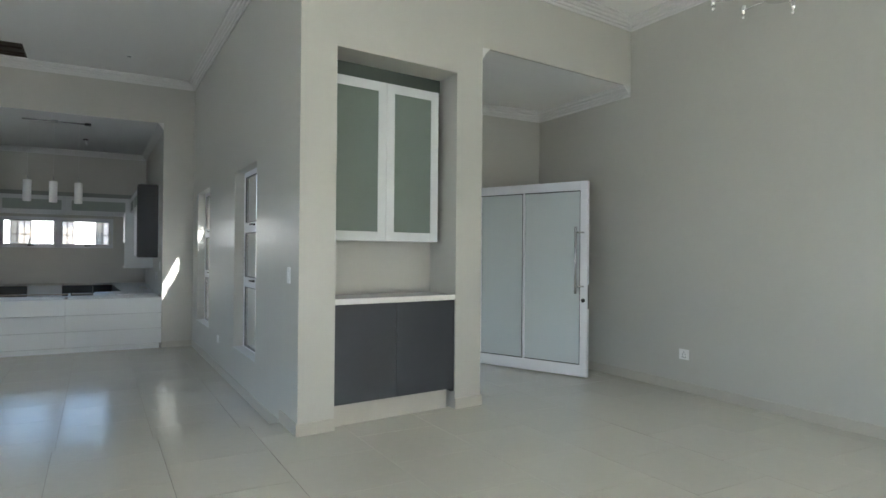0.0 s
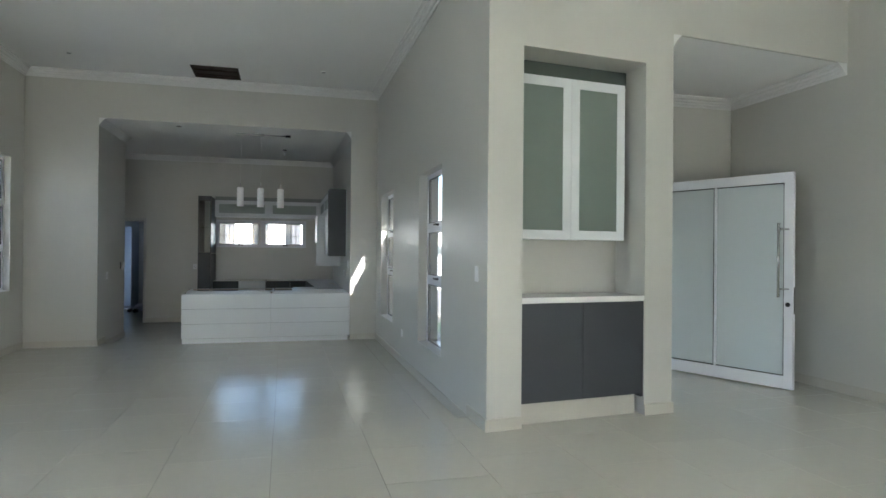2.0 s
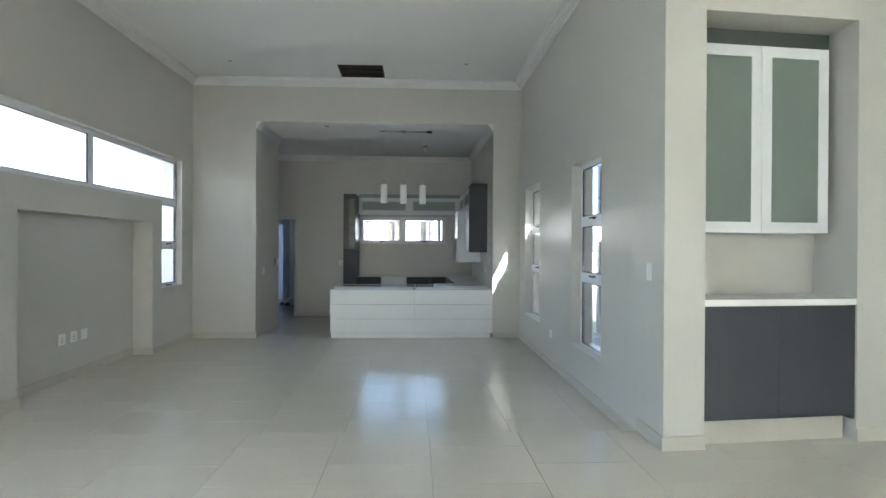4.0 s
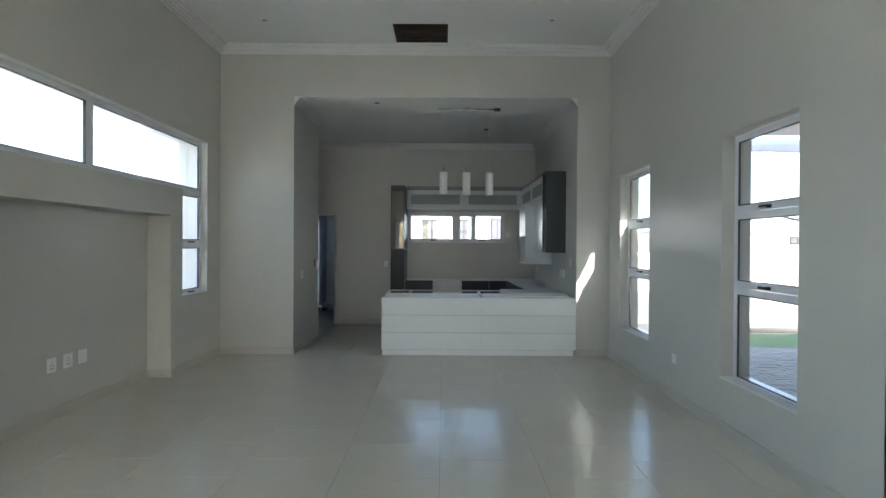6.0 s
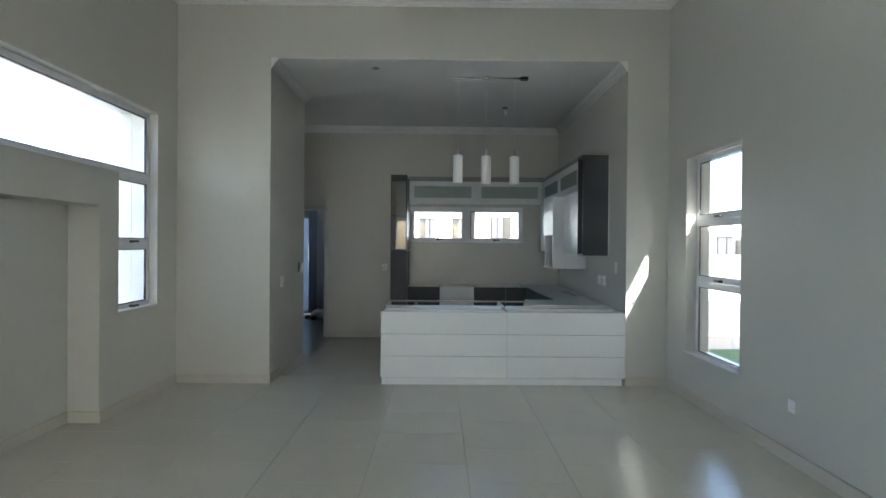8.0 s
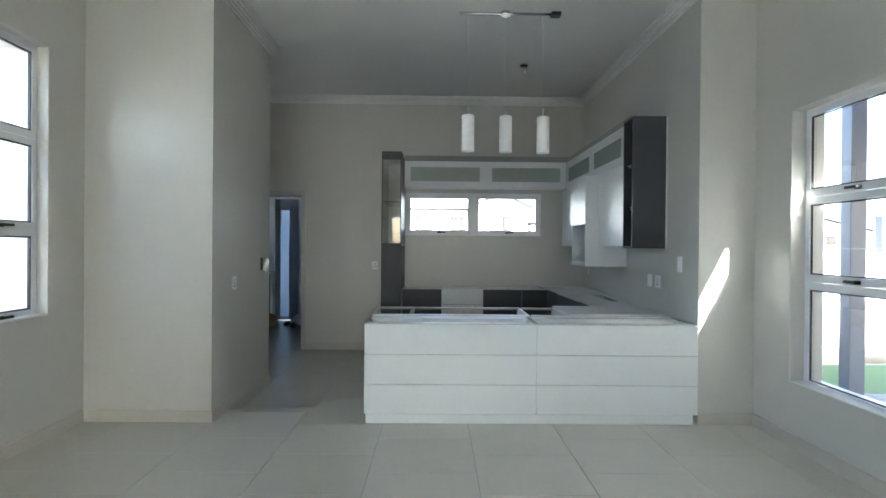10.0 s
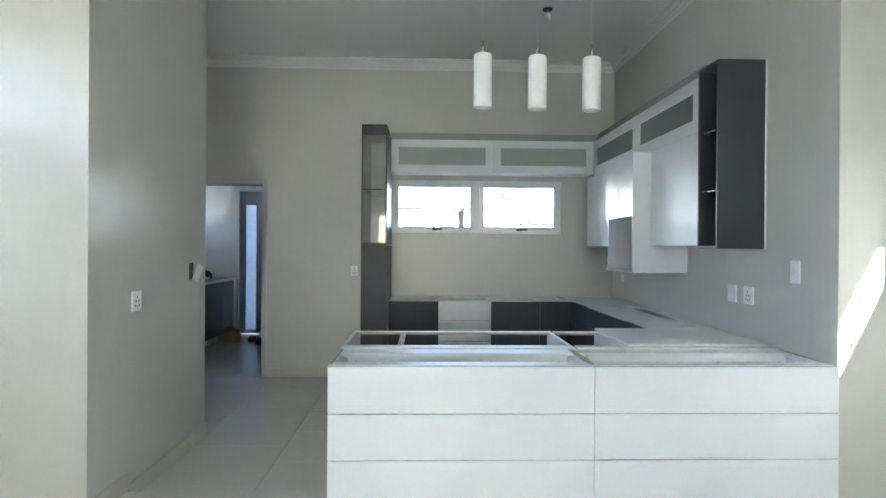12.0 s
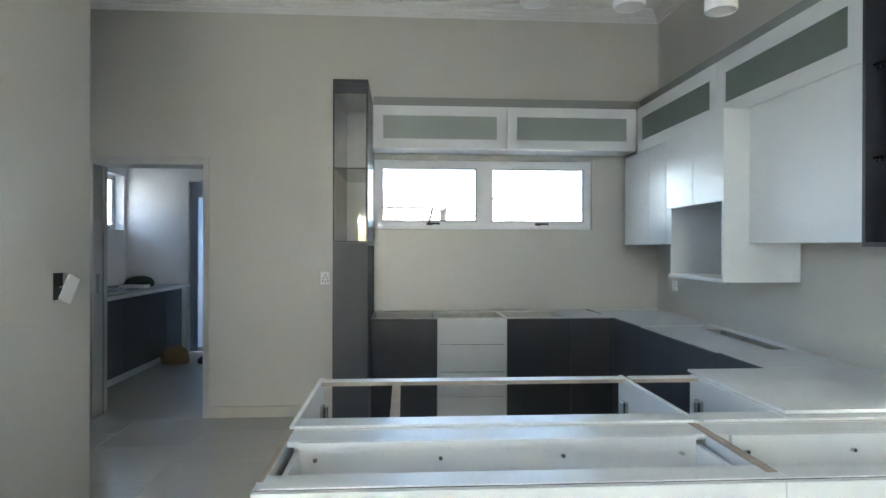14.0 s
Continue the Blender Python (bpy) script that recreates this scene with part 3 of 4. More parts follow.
# rear glazing, unseen behind the walker, sized by the light on the near walls
for name, a, b, c in (("window_6", -2.8, 0.0, 2.449), ("window_7", 3.0, 4.8, 2.449)):
    w = thing(name, ((a + b) / 2, -3.7, ENTRY), "wide white aluminium sliding glass door", "window", kind="structure")
    m = (a + b) / 2
    sash("y", -3.72, 1, a + 0.001, m, ENTRY, c, w, 0.07, False)
    sash("y", -3.72, 1, m + 0.001, b - 0.001, ENTRY, c, w, 0.07, False)
    settle(w)

# ---------------------------------------------------------------- cabinets


def drawer_unit(x0, x1, group):
    """Living-room side of the peninsula: three deep drawers over a plinth, top not yet fitted."""
    y0, y1, top = 9.48, 9.97, 0.742
    u = thing("drawer_unit", ((x0 + x1) / 2, (y0 + y1) / 2, LIVING), "white three-drawer unit without its worktop, in the peninsula", "drawer unit", group)
    box("plinth", (x0 + 0.012, y0 + 0.012, LIVING), (x1 - (0.03 if x1 > 0 else -0.012), y0 + 0.03, 0.068), M_WHITE, u)
    t = 0.016
    for a in (x0, x1 - t):
        bm = boxes(((a, y0 + 0.020, 0.07), (a + t, y1, top - 0.004)), bevel=0.001)
        part("side", bm, M_WHITE, u)
        box("edge", (a + 0.001, y0 + 0.06, top - 0.0039), (a + t - 0.001, y1, top - 0.001), M_RAW, u, 0, "raw chipboard edge")
    box("back", (x0 + t, y1 - t, 0.07), (x1 - t, y1, top), M_CREAM, u)
    box("bottom", (x0 + t, y0 + 0.02, 0.07), (x1 - t, y1 - t - 0.001, 0.086), M_CREAM, u)
    box("front_rail", (x0 + t, y0 + 0.0195, top - 0.018), (x1 - t, y0 + 0.105, top - 0.001), M_WHITE, u)
    box("back_rail", (x0 + t, y1 - 0.125, top - 0.018), (x1 - t, y1 - t - 0.001, top - 0.0005), M_WHITE, u)
    # dark sheet paints the shade seen in the joints between drawers
    box("inner_front", (x0 + 0.0005, y0 + 0.0186, 0.0705), (x1 - 0.0005, y0 + 0.0194, top - 0.0045), M_DARK, u, 0, "dark sheet standing in for shade in the drawer joints")
    zs = (0.072, 0.290, 0.512, top - 0.004)
    for i in range(3):
        dr = box("drawer", (x0 + 0.001, y0, zs[i] + 0.0019), (x1 - 0.001, y0 + 0.018, zs[i + 1] - 0.0019), M_WHITE, u, 0.0015, "smooth white drawer front")
        if i == 2:
            za = top - 0.165
            bx = boxes(((x0 + 0.04, y0 + 0.115, za), (x0 + 0.054, y1 - 0.135, za + 0.14)), ((x1 - 0.054, y0 + 0.115, za), (x1 - 0.04, y1 - 0.135, za + 0.14)),
                       ((x0 + 0.055, y1 - 0.142, za), (x1 - 0.055, y1 - 0.128, top - 0.0005)), ((x0 + 0.055, y0 + 0.03, za + 0.03), (x1 - 0.055, y1 - 0.143, za + 0.042)))
            b = part("drawer_box", bx, M_WHITE, u)
    n = 4
    for i in range(n):
        x = x0 + 0.1 + (x1 - x0 - 0.2) * i / (n - 1)
        rod("screw", (x, y1 - 0.140, top - 0.05), (x, y1 - 0.156, top - 0.047), 0.006, M_STEEL, u, 8)
    return settle(u)


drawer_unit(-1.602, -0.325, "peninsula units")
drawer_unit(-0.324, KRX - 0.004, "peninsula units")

KT = 0.785          # kitchen run carcass height above the living-room floor


def open_base(x0, x1, left, right, top=0.750):
    """Kitchen side of the peninsula: an open carcass with no doors yet, its top rails showing raw edges."""
    y0, y1 = 9.972, 10.665
    u = thing("base_carcass", ((x0 + x1) / 2, (y0 + y1) / 2, KITCHEN), "white open base carcass with raw edges and no worktop", "base cabinet", "peninsula units")
    t = 0.016
    if left:
        box("side", (x0, y0, KITCHEN), (x0 + t, y1, top), M_WHITE, u)
    if right:
        box("side", (x1 - t, y0, KITCHEN), (x1, y1, top), M_WHITE, u)
    box("bottom", (x0 + t, y0, KITCHEN + 0.1), (x1 - t, y1, KITCHEN + 0.116), M_DARK, u)
    box("rear_rail", (x0 + t + 0.001, y0, top - 0.017), (x1 - t - 0.001, y0 + 0.085, top - 0.0005), M_WHITE, u)
    box("front_rail", (x0 + t + 0.001, y1 - 0.075, top - 0.017), (x1 - t - 0.001, y1 - 0.018, top - 0.0005), M_WHITE, u)
    box("raw_edge", (x0 + t + 0.001, y1 - 0.0795, top - 0.0168), (x1 - t - 0.001, y1 - 0.0755, top - 0.002), M_RAW, u, 0, "raw chipboard edge")
    box("raw_top", (x0 + t + 0.001, y1 - 0.0175, top - 0.017), (x1 - t - 0.001, y1 - 0.002, top - 0.003), M_RAW, u, 0, "raw chipboard edge")
    return u


u = open_base(-1.602, -0.300, True, True)
box("divider", (-1.295, 10.058, 0.733), (-1.262, 10.555, 0.7505), M_RAW, u, 0.001, "raw chipboard batten")
for x, s in ((-1.584, 1), (-0.318, -1)):
    bm = boxes(((min(x, x + s * 0.012), 10.54, 0.60), (max(x, x + s * 0.012), 10.59, 0.66)), bevel=0.002)
    add_rod(bm, (x + s * 0.02, 10.56, 0.605), (x + s * 0.02, 10.56, 0.655), 0.010, 10)
    part("hinge", bm, M_STEEL, u, "steel cabinet hinge")
settle(u)
u = open_base(-0.299, 0.02, False, True)
bm = boxes(((-0.010, 10.54, 0.60), (0.003, 10.59, 0.66)), bevel=0.002)
add_rod(bm, (-0.018, 10.56, 0.605), (-0.018, 10.56, 0.655), 0.010, 10)
part("hinge", bm, M_STEEL, u, "steel cabinet hinge")
settle(u)


def base_cabinet(x0, x1, y0, y1, face, fronts, label, material=M_DARK, z1=KT):
    """A base unit against a wall. face '-y' or '-x': where its fronts look. fronts: heights of the joints between them, from below."""
    z0 = KITCHEN
    u = thing("base_cabinet", ((x0 + x1) / 2, (y0 + y1) / 2, z0), label, "base cabinet", "kitchen base units")
    t = 0.016
    if face == "-y":
        box("side", (x0, y0 + 0.02, z0), (x0 + t, y1, z1), M_CREAM, u)
        box("side", (x1 - t, y0 + 0.02, z0), (x1, y1, z1), M_CREAM, u)
        box("plinth", (x0 + t, y0 + 0.05, z0), (x1 - t, y0 + 0.066, z0 + 0.1), M_WHITE, u)
        box("bottom", (x0 + t, y0 + 0.02, z0 + 0.101), (x1 - t, y1, z0 + 0.117), M_CREAM, u)
        box("back", (x0 + t, y1 - 0.008, z0 + 0.12), (x1 - t, y1, z1), M_CREAM, u)
        box("front_rail", (x0 + t, y0 + 0.0205, z1 - 0.017), (x1 - t, y0 + 0.09, z1 - 0.0005), M_CREAM, u)
        box("rear_rail", (x0 + t, y1 - 0.08, z1 - 0.017), (x1 - t, y1 - 0.009, z1 - 0.0005), M_CREAM, u)
        # joint shade again, put in as a thin dark sheet
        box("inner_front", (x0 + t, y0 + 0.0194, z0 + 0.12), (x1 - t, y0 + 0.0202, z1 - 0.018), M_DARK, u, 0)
        for a, b in zip(fronts, fronts[1:]):
            box("drawer" if len(fronts) > 2 else "door", (x0 + 0.0015, y0, a + 0.003), (x1 - 0.0015, y0 + 0.019, b - 0.003), material, u, 0.001)
    else:
        box("side", (x0 + 0.02, y0, z0), (x1, y0 + t, z1), M_CREAM, u)
        box("side", (x0 + 0.02, y1 - t, z0), (x1, y1, z1), M_CREAM, u)
        box("plinth", (x0 + 0.05, y0 + t, z0), (x0 + 0.066, y1 - t, z0 + 0.1), M_WHITE, u)
        box("bottom", (x0 + 0.02, y0 + t, z0 + 0.101), (x1, y1 - t, z0 + 0.117), M_CREAM, u)
        n = max(1, round((y1 - y0) / 0.5))
        for i in range(n):
            a, b = y0 + (y1 - y0) * i / n, y0 + (y1 - y0) * (i + 1) / n
            box("door", (x0, a + 0.0015, fronts[0]), (x0 + 0.019, b - 0.0015, fronts[1] - 0.0015), material, u, 0.001)
    return settle(u)


LOW = KITCHEN + 0.102
base_cabinet(-1.485, -1.002, 12.50, BY - 0.001, "-y", (LOW, KT), "charcoal one-door base cabinet without a worktop")
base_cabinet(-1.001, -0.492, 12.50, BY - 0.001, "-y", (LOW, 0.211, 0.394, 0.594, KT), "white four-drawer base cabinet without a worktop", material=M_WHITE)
base_cabinet(-0.491, -0.012, 12.50, BY - 0.001, "-y", (LOW, KT), "charcoal one-door base cabinet without a worktop")
base_cabinet(-0.011, 0.30, 12.50, BY - 0.001, "-y", (LOW, KT), "charcoal corner base cabinet under a white board")


def drift(u):
    """The side run stands a little out of line and level."""
    for o in (u, *u.children_recursive):
        if o.type == "MESH":
            for v in o.data.vertices:
                if v.co.x < 0.6:
                    v.co.x += 0.084 - 0.05 * (v.co.y - 10.7)
                if v.co.z > 0.4:
                    v.co.z += 0.016 * (v.co.y - 12.4)
    return u


drift(base_cabinet(0.301, KRX - 0.001, 12.06, BY - 0.001, "-x", (LOW, KT), "charcoal corner base cabinet facing sideways"))
drift(base_cabinet(0.301, KRX - 0.001, 11.12, 12.059, "-x", (LOW, KT - 0.006), "charcoal hob base cabinet with an open slot", z1=KT - 0.006))
drift(base_cabinet(0.301, KRX - 0.001, 10.66, 11.119, "-x", (LOW, KT), "charcoal base cabinet under loose white boards"))
u = thing("corner_carcass", (0.45, 10.3, KITCHEN), "white corner carcass under a loose board", "base cabinet", "peninsula units")
box("side", (0.022, 9.975, KITCHEN), (0.038, 10.64, 0.748), M_WHITE, u)
box("rear_rail", (0.039, 9.975, 0.732), (KRX - 0.002, 10.06, 0.748), M_WHITE, u)
box("front_panel", (0.039, 10.625, KITCHEN), (0.36, 10.64, 0.748), M_DARK, u)
settle(u)
# loose boards that cover the runs
b = box("cover_board", (-0.006, 12.512, KT + 0.0005), (KRX - 0.002, BY - 0.003, KT + 0.004), M_WHITE)
tagged(b, "thin white board lying over the corner base units", "board")
bm = boxes(((0.315, 12.065, KT + 0.0005), (KRX - 0.002, 12.511, KT + 0.004)))
tagged(drift(link("cover_board", bm, M_WHITE)), "thin white board lying over the side base units", "board")
bm = boxes(((0.315, 11.13, KT - 0.0055), (0.70, 12.05, KT - 0.001)), ((0.70, 11.13, KT - 0.0055), (0.81, 11.2, KT - 0.001)), ((0.70, 11.93, KT - 0.0055), (0.81, 12.05, KT - 0.001)), ((0.81, 11.13, KT - 0.0055), (KRX - 0.002, 12.05, KT - 0.001)))
add_box(bm, (0.7005, 11.206, KT - 0.034), (0.798, 11.924, KT - 0.030))
tagged(drift(link("hob_board", bm, M_WHITE)), "white board with a long slot for the hob", "board")
bm = boxes(((0.02, 10.02, 0.7505), (KRX - 0.045, 10.72, 0.762)), ((0.385, 10.7202, 0.7595), (KRX - 0.045, 11.115, 0.7635)), bevel=0.001)
tagged(link("cover_board", bm, M_WHITE), "loose white board lying across the peninsula corner", "board")

# ---------------------------------------------------------------- kitchen wall units


def framed_door(axis, d, into, u0, u1, z0, z1, parent, rim=0.075, th=0.02, name="door", field=M_SATIN):
    """A white framed door with a satin glass field. The frame is one mesh, the glass a sub-part."""
    bm = bmesh.new()
    for a, b, c, e in ((u0, u1, z0, z0 + rim), (u0, u1, z1 - rim, z1), (u0, u0 + rim, z0 + rim, z1 - rim), (u1 - rim, u1, z0 + rim, z1 - rim)):
        p, q = along(axis, d, a, c), along(axis, d + into * -th, b, e)
        add_box(bm, [min(k) for k in zip(p, q)], [max(k) for k in zip(p, q)])
    door = part(name, bm, M_WHITE, parent)
    p, q = along(axis, d - into * 0.006, u0 + rim - 0.004, z0 + rim - 0.004), along(axis, d - into * 0.012, u1 - rim + 0.004, z1 - rim + 0.004)
    g = box("glass", [min(k) for k in zip(p, q)], [max(k) for k in zip(p, q)], field, door, 0, "grey satin glass field")
    return door


UX, UY = 0.59, 12.79


def top_unit_back(x0, x1):
    u = thing("wall_cabinet", ((x0 + x1) / 2, 12.93, 2.07), "low white wall cabinet with a satin glass flap above the window", "wall cabinet", "kitchen wall units")
    bm = boxes(((x0, UY + 0.022, 2.07), (x1, BY - 0.001, 2.086)), ((x0, UY + 0.022, 2.384), (x1, BY - 0.001, 2.40)), ((x0, UY + 0.022, 2.0865), (x0 + 0.016, BY - 0.001, 2.3835)),
               ((x1 - 0.016, UY + 0.022, 2.0865), (x1, BY - 0.001, 2.3835)), ((x0 + 0.017, BY - 0.01, 2.0865), (x1 - 0.017, BY - 0.001, 2.3835)))
    part("body", bm, M_WHITE, u)
    framed_door("y", UY, -1, x0 + 0.003, x1 - 0.003, 2.07, 2.40, u, field=M_LITSATIN)
    settle(u)


top_unit_back(-1.487, -0.447)
top_unit_back(-0.446, UX - 0.004)
p = box("pelmet_board", (-1.487, UY + 0.05, 2.401), (UX + 0.03, BY - 0.002, 2.478), M_GREYP)
tagged(p, "grey filler board on top of the window wall cabinets", "filler board")


def top_unit_side(y0, y1):
    u = thing("wall_cabinet", (0.74, (y0 + y1) / 2, 2.055), "white wall cabinet with a long satin glass flap", "wall cabinet", "kitchen wall units")
    x0, x1 = UX + 0.022, KRX - 0.001
    bm = boxes(((x0, y0, 2.055), (x1, y1, 2.071)), ((x0, y0, 2.384), (x1, y1, 2.40)), ((x0, y0, 2.0715), (x1, y0 + 0.016, 2.3835)), ((x0, y1 - 0.016, 2.0715), (x1, y1, 2.3835)))
    part("body", bm, M_WHITE, u)
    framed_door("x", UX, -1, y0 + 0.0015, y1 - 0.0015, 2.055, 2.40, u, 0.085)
    settle(u)


top_unit_side(10.402, 11.552)
top_unit_side(11.553, 12.785)
p = box("pelmet_board", (UX + 0.035, 10.402, 2.401), (KRX - 0.002, UY + 0.045, 2.475), M_GREYP)
tagged(p, "grey filler board on top of the side wall cabinets", "filler board")


def plain_unit(y0, y1, z0, z1, x0, joints, label):
    u = thing("wall_cabinet", ((x0 + KRX) / 2, (y0 + y1) / 2, z0), label, "wall cabinet", "kitchen wall units")
    box("body", (x0 + 0.02, y0, z0), (KRX - 0.001, y1, z1), M_WHITE, u, 0.001)
    ys = (y0, *joints, y1)
    for a, b in zip(ys, ys[1:]):
        box("door", (x0, a + 0.0018, z0), (x0 + 0.0195, b - 0.0018, z1 - 0.001), M_WHITE, u, 0.001)
    settle(u)


plain_unit(10.402, 11.212, 1.33, 2.053, UX, (), "plain white wall cabinet with one wide flap door")
plain_unit(11.912, 13.05, 1.33, 2.053, UX, (12.26, 12.55), "plain white wall cabinet with narrow doors in the corner")
u = thing("microwave_cabinet", (0.66, 11.56, 1.12), "white deep wall cabinet with an open microwave niche", "wall cabinet", "kitchen wall units")
x0, x1, y0, y1 = 0.45, KRX - 0.001, 11.213, 11.911
box("side", (x0, y0, 1.12), (x1, y0 + 0.018, 2.05), M_WHITE, u, 0.001)
box("side", (x0 + 0.02, y1 - 0.018, 1.12), (x1, y1, 2.05), M_WHITE, u, 0.001)
box("bottom", (x0, y0 + 0.0185, 1.12), (x1, y1 - 0.0185, 1.138), M_WHITE, u, 0.001)
box("shelf", (x0 + 0.022, y0 + 0.0185, 1.556), (x1, y1 - 0.0185, 1.574), M_WHITE, u, 0.001)
box("top", (x0 + 0.022, y0 + 0.0185, 2.034), (x1, y1 - 0.0185, 2.05), M_WHITE, u, 0.001)
box("back", (x1 - 0.012, y0 + 0.0185, 1.1385), (x1, y1 - 0.0185, 1.5555), M_WHITE, u, 0)
for a, b in ((y0 + 0.019, 11.56), (11.563, y1 - 0.001)):
    box("door", (x0, a, 1.557), (x0 + 0.019, b, 2.05), M_WHITE, u, 0.001)
settle(u)
u = thing("open_shelf_unit", (0.73, 10.27, 1.31), "charcoal open shelf unit ending the wall cabinets", "shelf unit", "kitchen wall units")
x0, y0, y1, z0, z1 = 0.585, 10.14, 10.40, 1.31, 2.435
box("end_panel", (x0, y0, z0), (KRX - 0.001, y0 + 0.018, z1), M_DARK, u, 0.001)
box("side", (x0, y1 - 0.018, z0), (KRX - 0.001, y1, z1), M_DARK, u, 0.001)
box("top", (x0, y0 + 0.0185, z1 - 0.018), (KRX - 0.001, y1 - 0.0185, z1), M_DARK, u, 0.001)
box("bottom", (x0, y0 + 0.0185, z0), (KRX - 0.001, y1 - 0.0185, z0 + 0.018), M_DARK, u, 0.001)
box("scribe_strip", (KRX - 0.010, y0 - 0.004, z0), (KRX - 0.001, y0 - 0.0005, z1), M_WHITE, u, 0, "white scribe strip at the wall")
box("back", (KRX - 0.012, y0 + 0.0185, z0 + 0.0185), (KRX - 0.001, y1 - 0.0185, z1 - 0.0185), M_DARK, u, 0)
for zz in (1.66, 2.03):
    g = box("shelf", (x0 + 0.03, y0 + 0.019, zz), (KRX - 0.013, y1 - 0.019, zz + 0.008), M_GLASS, u, 0.001, "clear glass shelf")
    for yy in (y0 + 0.03, y1 - 0.03):
        rod("shelf_pin", (x0 + 0.05, yy - 0.011, zz - 0.006), (x0 + 0.05, yy + 0.011, zz - 0.006), 0.006, M_STEEL, u, 8)
settle(u)
# tall narrow display unit
u = thing("display_tower", (-1.605, 12.6, KITCHEN), "tall narrow charcoal unit with a glazed display top", "tall cabinet")
x0, x1, y0, y1, t = -1.722, -1.489, 12.17, BY - 0.001, 0.018
box("body", (x0, y0 + 0.02, KITCHEN), (x1, y1, 1.318), M_DARK, u, 0.002)
box("door", (x0, y0, KITCHEN + 0.1), (x1, y0 + 0.0195, 1.335), M_DARK, u, 0.001)
box("floor_panel", (x0, y0, 1.336), (x1, y1, 1.346), M_DARK, u, 0.001)
box("top", (x0, y0, 2.40), (x1, y1, 2.425), M_DARK, u, 0.001)
box("top_rail", (x0 + 0.012, y0 + 0.001, 2.33), (x1 - 0.012, y0 + 0.015, 2.399), M_DARK, u, 0.001)
box("side", (x1 - 0.008, y0 + 0.012, 1.3465), (x1, y1, 2.3995), M_DARK, u, 0.001)
box("lining", (x1 - 0.016, y0 + 0.014, 1.3465), (x1 - 0.0085, y1 - 0.0125, 2.3995), M_LINING, u, 0, "grey-green lining")
for a in (x0, x1 - 0.012):
    box("post", (a, y0, 1.3465), (a + 0.012, y0 + 0.0115, 2.3995), M_DARK, u, 0.001)
box("post", (x0, y1 - 0.02, 1.3465), (x0 + 0.012, y1, 2.3995), M_DARK, u, 0.001)
box("back", (x0 + 0.0125, y1 - 0.012, 1.3465), (x1 - 0.0165, y1, 2.3995), M_PALEBACK, u, 0, "pale grey-green back panel")
pane("y", y0 + 0.006, x0 + 0.0125, x1 - 0.0125, 1.347, 2.329, u)
box("side", (x0 + 0.002, y0 + 0.0125, 1.347), (x0 + 0.010, y1 - 0.021, 2.399), M_DARK, u, 0.001)
box("shelf", (x0 + 0.014, y0 + 0.02, 1.83), (x1 - 0.018, y1 - 0.014, 1.838), M_GLASS, u, 0.001, "clear glass shelf")
settle(u)

# ---------------------------------------------------------------- pendant lamps
pend = thing("pendant_light", (-0.51, 10.08, KCEIL), "steel bar pendant light with three white glass cylinders", "pendant light")
bar = rod("bar", (-0.90, 10.10, KCEIL - 0.016), (-0.09, 10.10, KCEIL - 0.016), 0.011, M_STEEL, pend, 12)
rod("canopy", (-0.51, 10.10, KCEIL - 0.001), (-0.51, 10.10, KCEIL - 0.032), 0.042, M_STEEL, pend, 24)
box("junction_box", (-0.13, 10.06, KCEIL - 0.034), (-0.05, 10.14, KCEIL - 0.004), M_BLACK, pend)
for x, dz in ((-0.822, 0.0), (-0.511, -0.006), (-0.200, -0.010)):
    rod("cord", (x, 10.10, KCEIL - 0.027), (x, 10.03, 2.475 + dz), 0.0011, M_PLATE, pend, 6)
    rod("stem", (x, 10.03, 2.40 + dz), (x, 10.03, 2.478 + dz), 0.007, M_STEEL, pend, 10)
    bm = bmesh.new()
    prof = [(0.012, 2.402), (0.044, 2.402), (0.052, 2.394), (0.052, 2.104), (0.049, 2.100), (0.046, 2.104), (0.046, 2.388), (0.012, 2.396)]
    ring = []
    for k in range(28):
        a = 2 * math.pi * k / 28
        ring.append([bm.verts.new((x + r * math.cos(a), 10.03 + r * math.sin(a), zz + dz)) for r, zz in prof])
    for k in range(28):
        p, q = ring[k], ring[(k + 1) % 28]
        for i in range(len(prof) - 1):
            bm.faces.new([p[i], q[i], q[i + 1], p[i + 1]])
    bmesh.ops.recalc_face_normals(bm, faces=bm.faces)
    smooth(part("shade", bm, M_OPAL, pend, "white opal glass cylinder shade"))
settle(pend)
lh = thing("lamp_holder", (-0.14, 11.6, KCEIL), "bare bulb holder hanging from the kitchen ceiling", "lamp holder")
rod("rose", (-0.14, 11.6, KCEIL - 0.0005), (-0.14, 11.6, KCEIL - 0.014), 0.04, M_BLACK, lh, 16)
rod("wire", (-0.14, 11.6, KCEIL - 0.014), (-0.135, 11.6, KCEIL - 0.05), 0.003, M_PLATE, lh, 6)
rod("holder", (-0.135, 11.6, KCEIL - 0.045), (-0.135, 11.6, KCEIL - 0.105), 0.017, M_PLATE, lh, 12)
settle(lh)


def downlight(x, y, zc, lens=M_BLACK, ring=M_GREYP):
    d = thing("downlight", (x, y, zc), "small recessed ceiling downlight with a thin ring", "downlight", "ceiling downlights")
    rod("ring", (x, y, zc - 0.0005), (x, y, zc - 0.006), 0.042, ring, d, 20)
    rod("lens", (x, y, zc - 0.0062), (x, y, zc - 0.009), 0.026, lens, d, 16)
    settle(d)


downlight(-1.71, 9.81, KCEIL)
downlight(-2.85, 8.6, CEIL, M_GREYP, M_PLATE)
downlight(0.38, 8.55, CEIL, M_GREYP, M_PLATE)

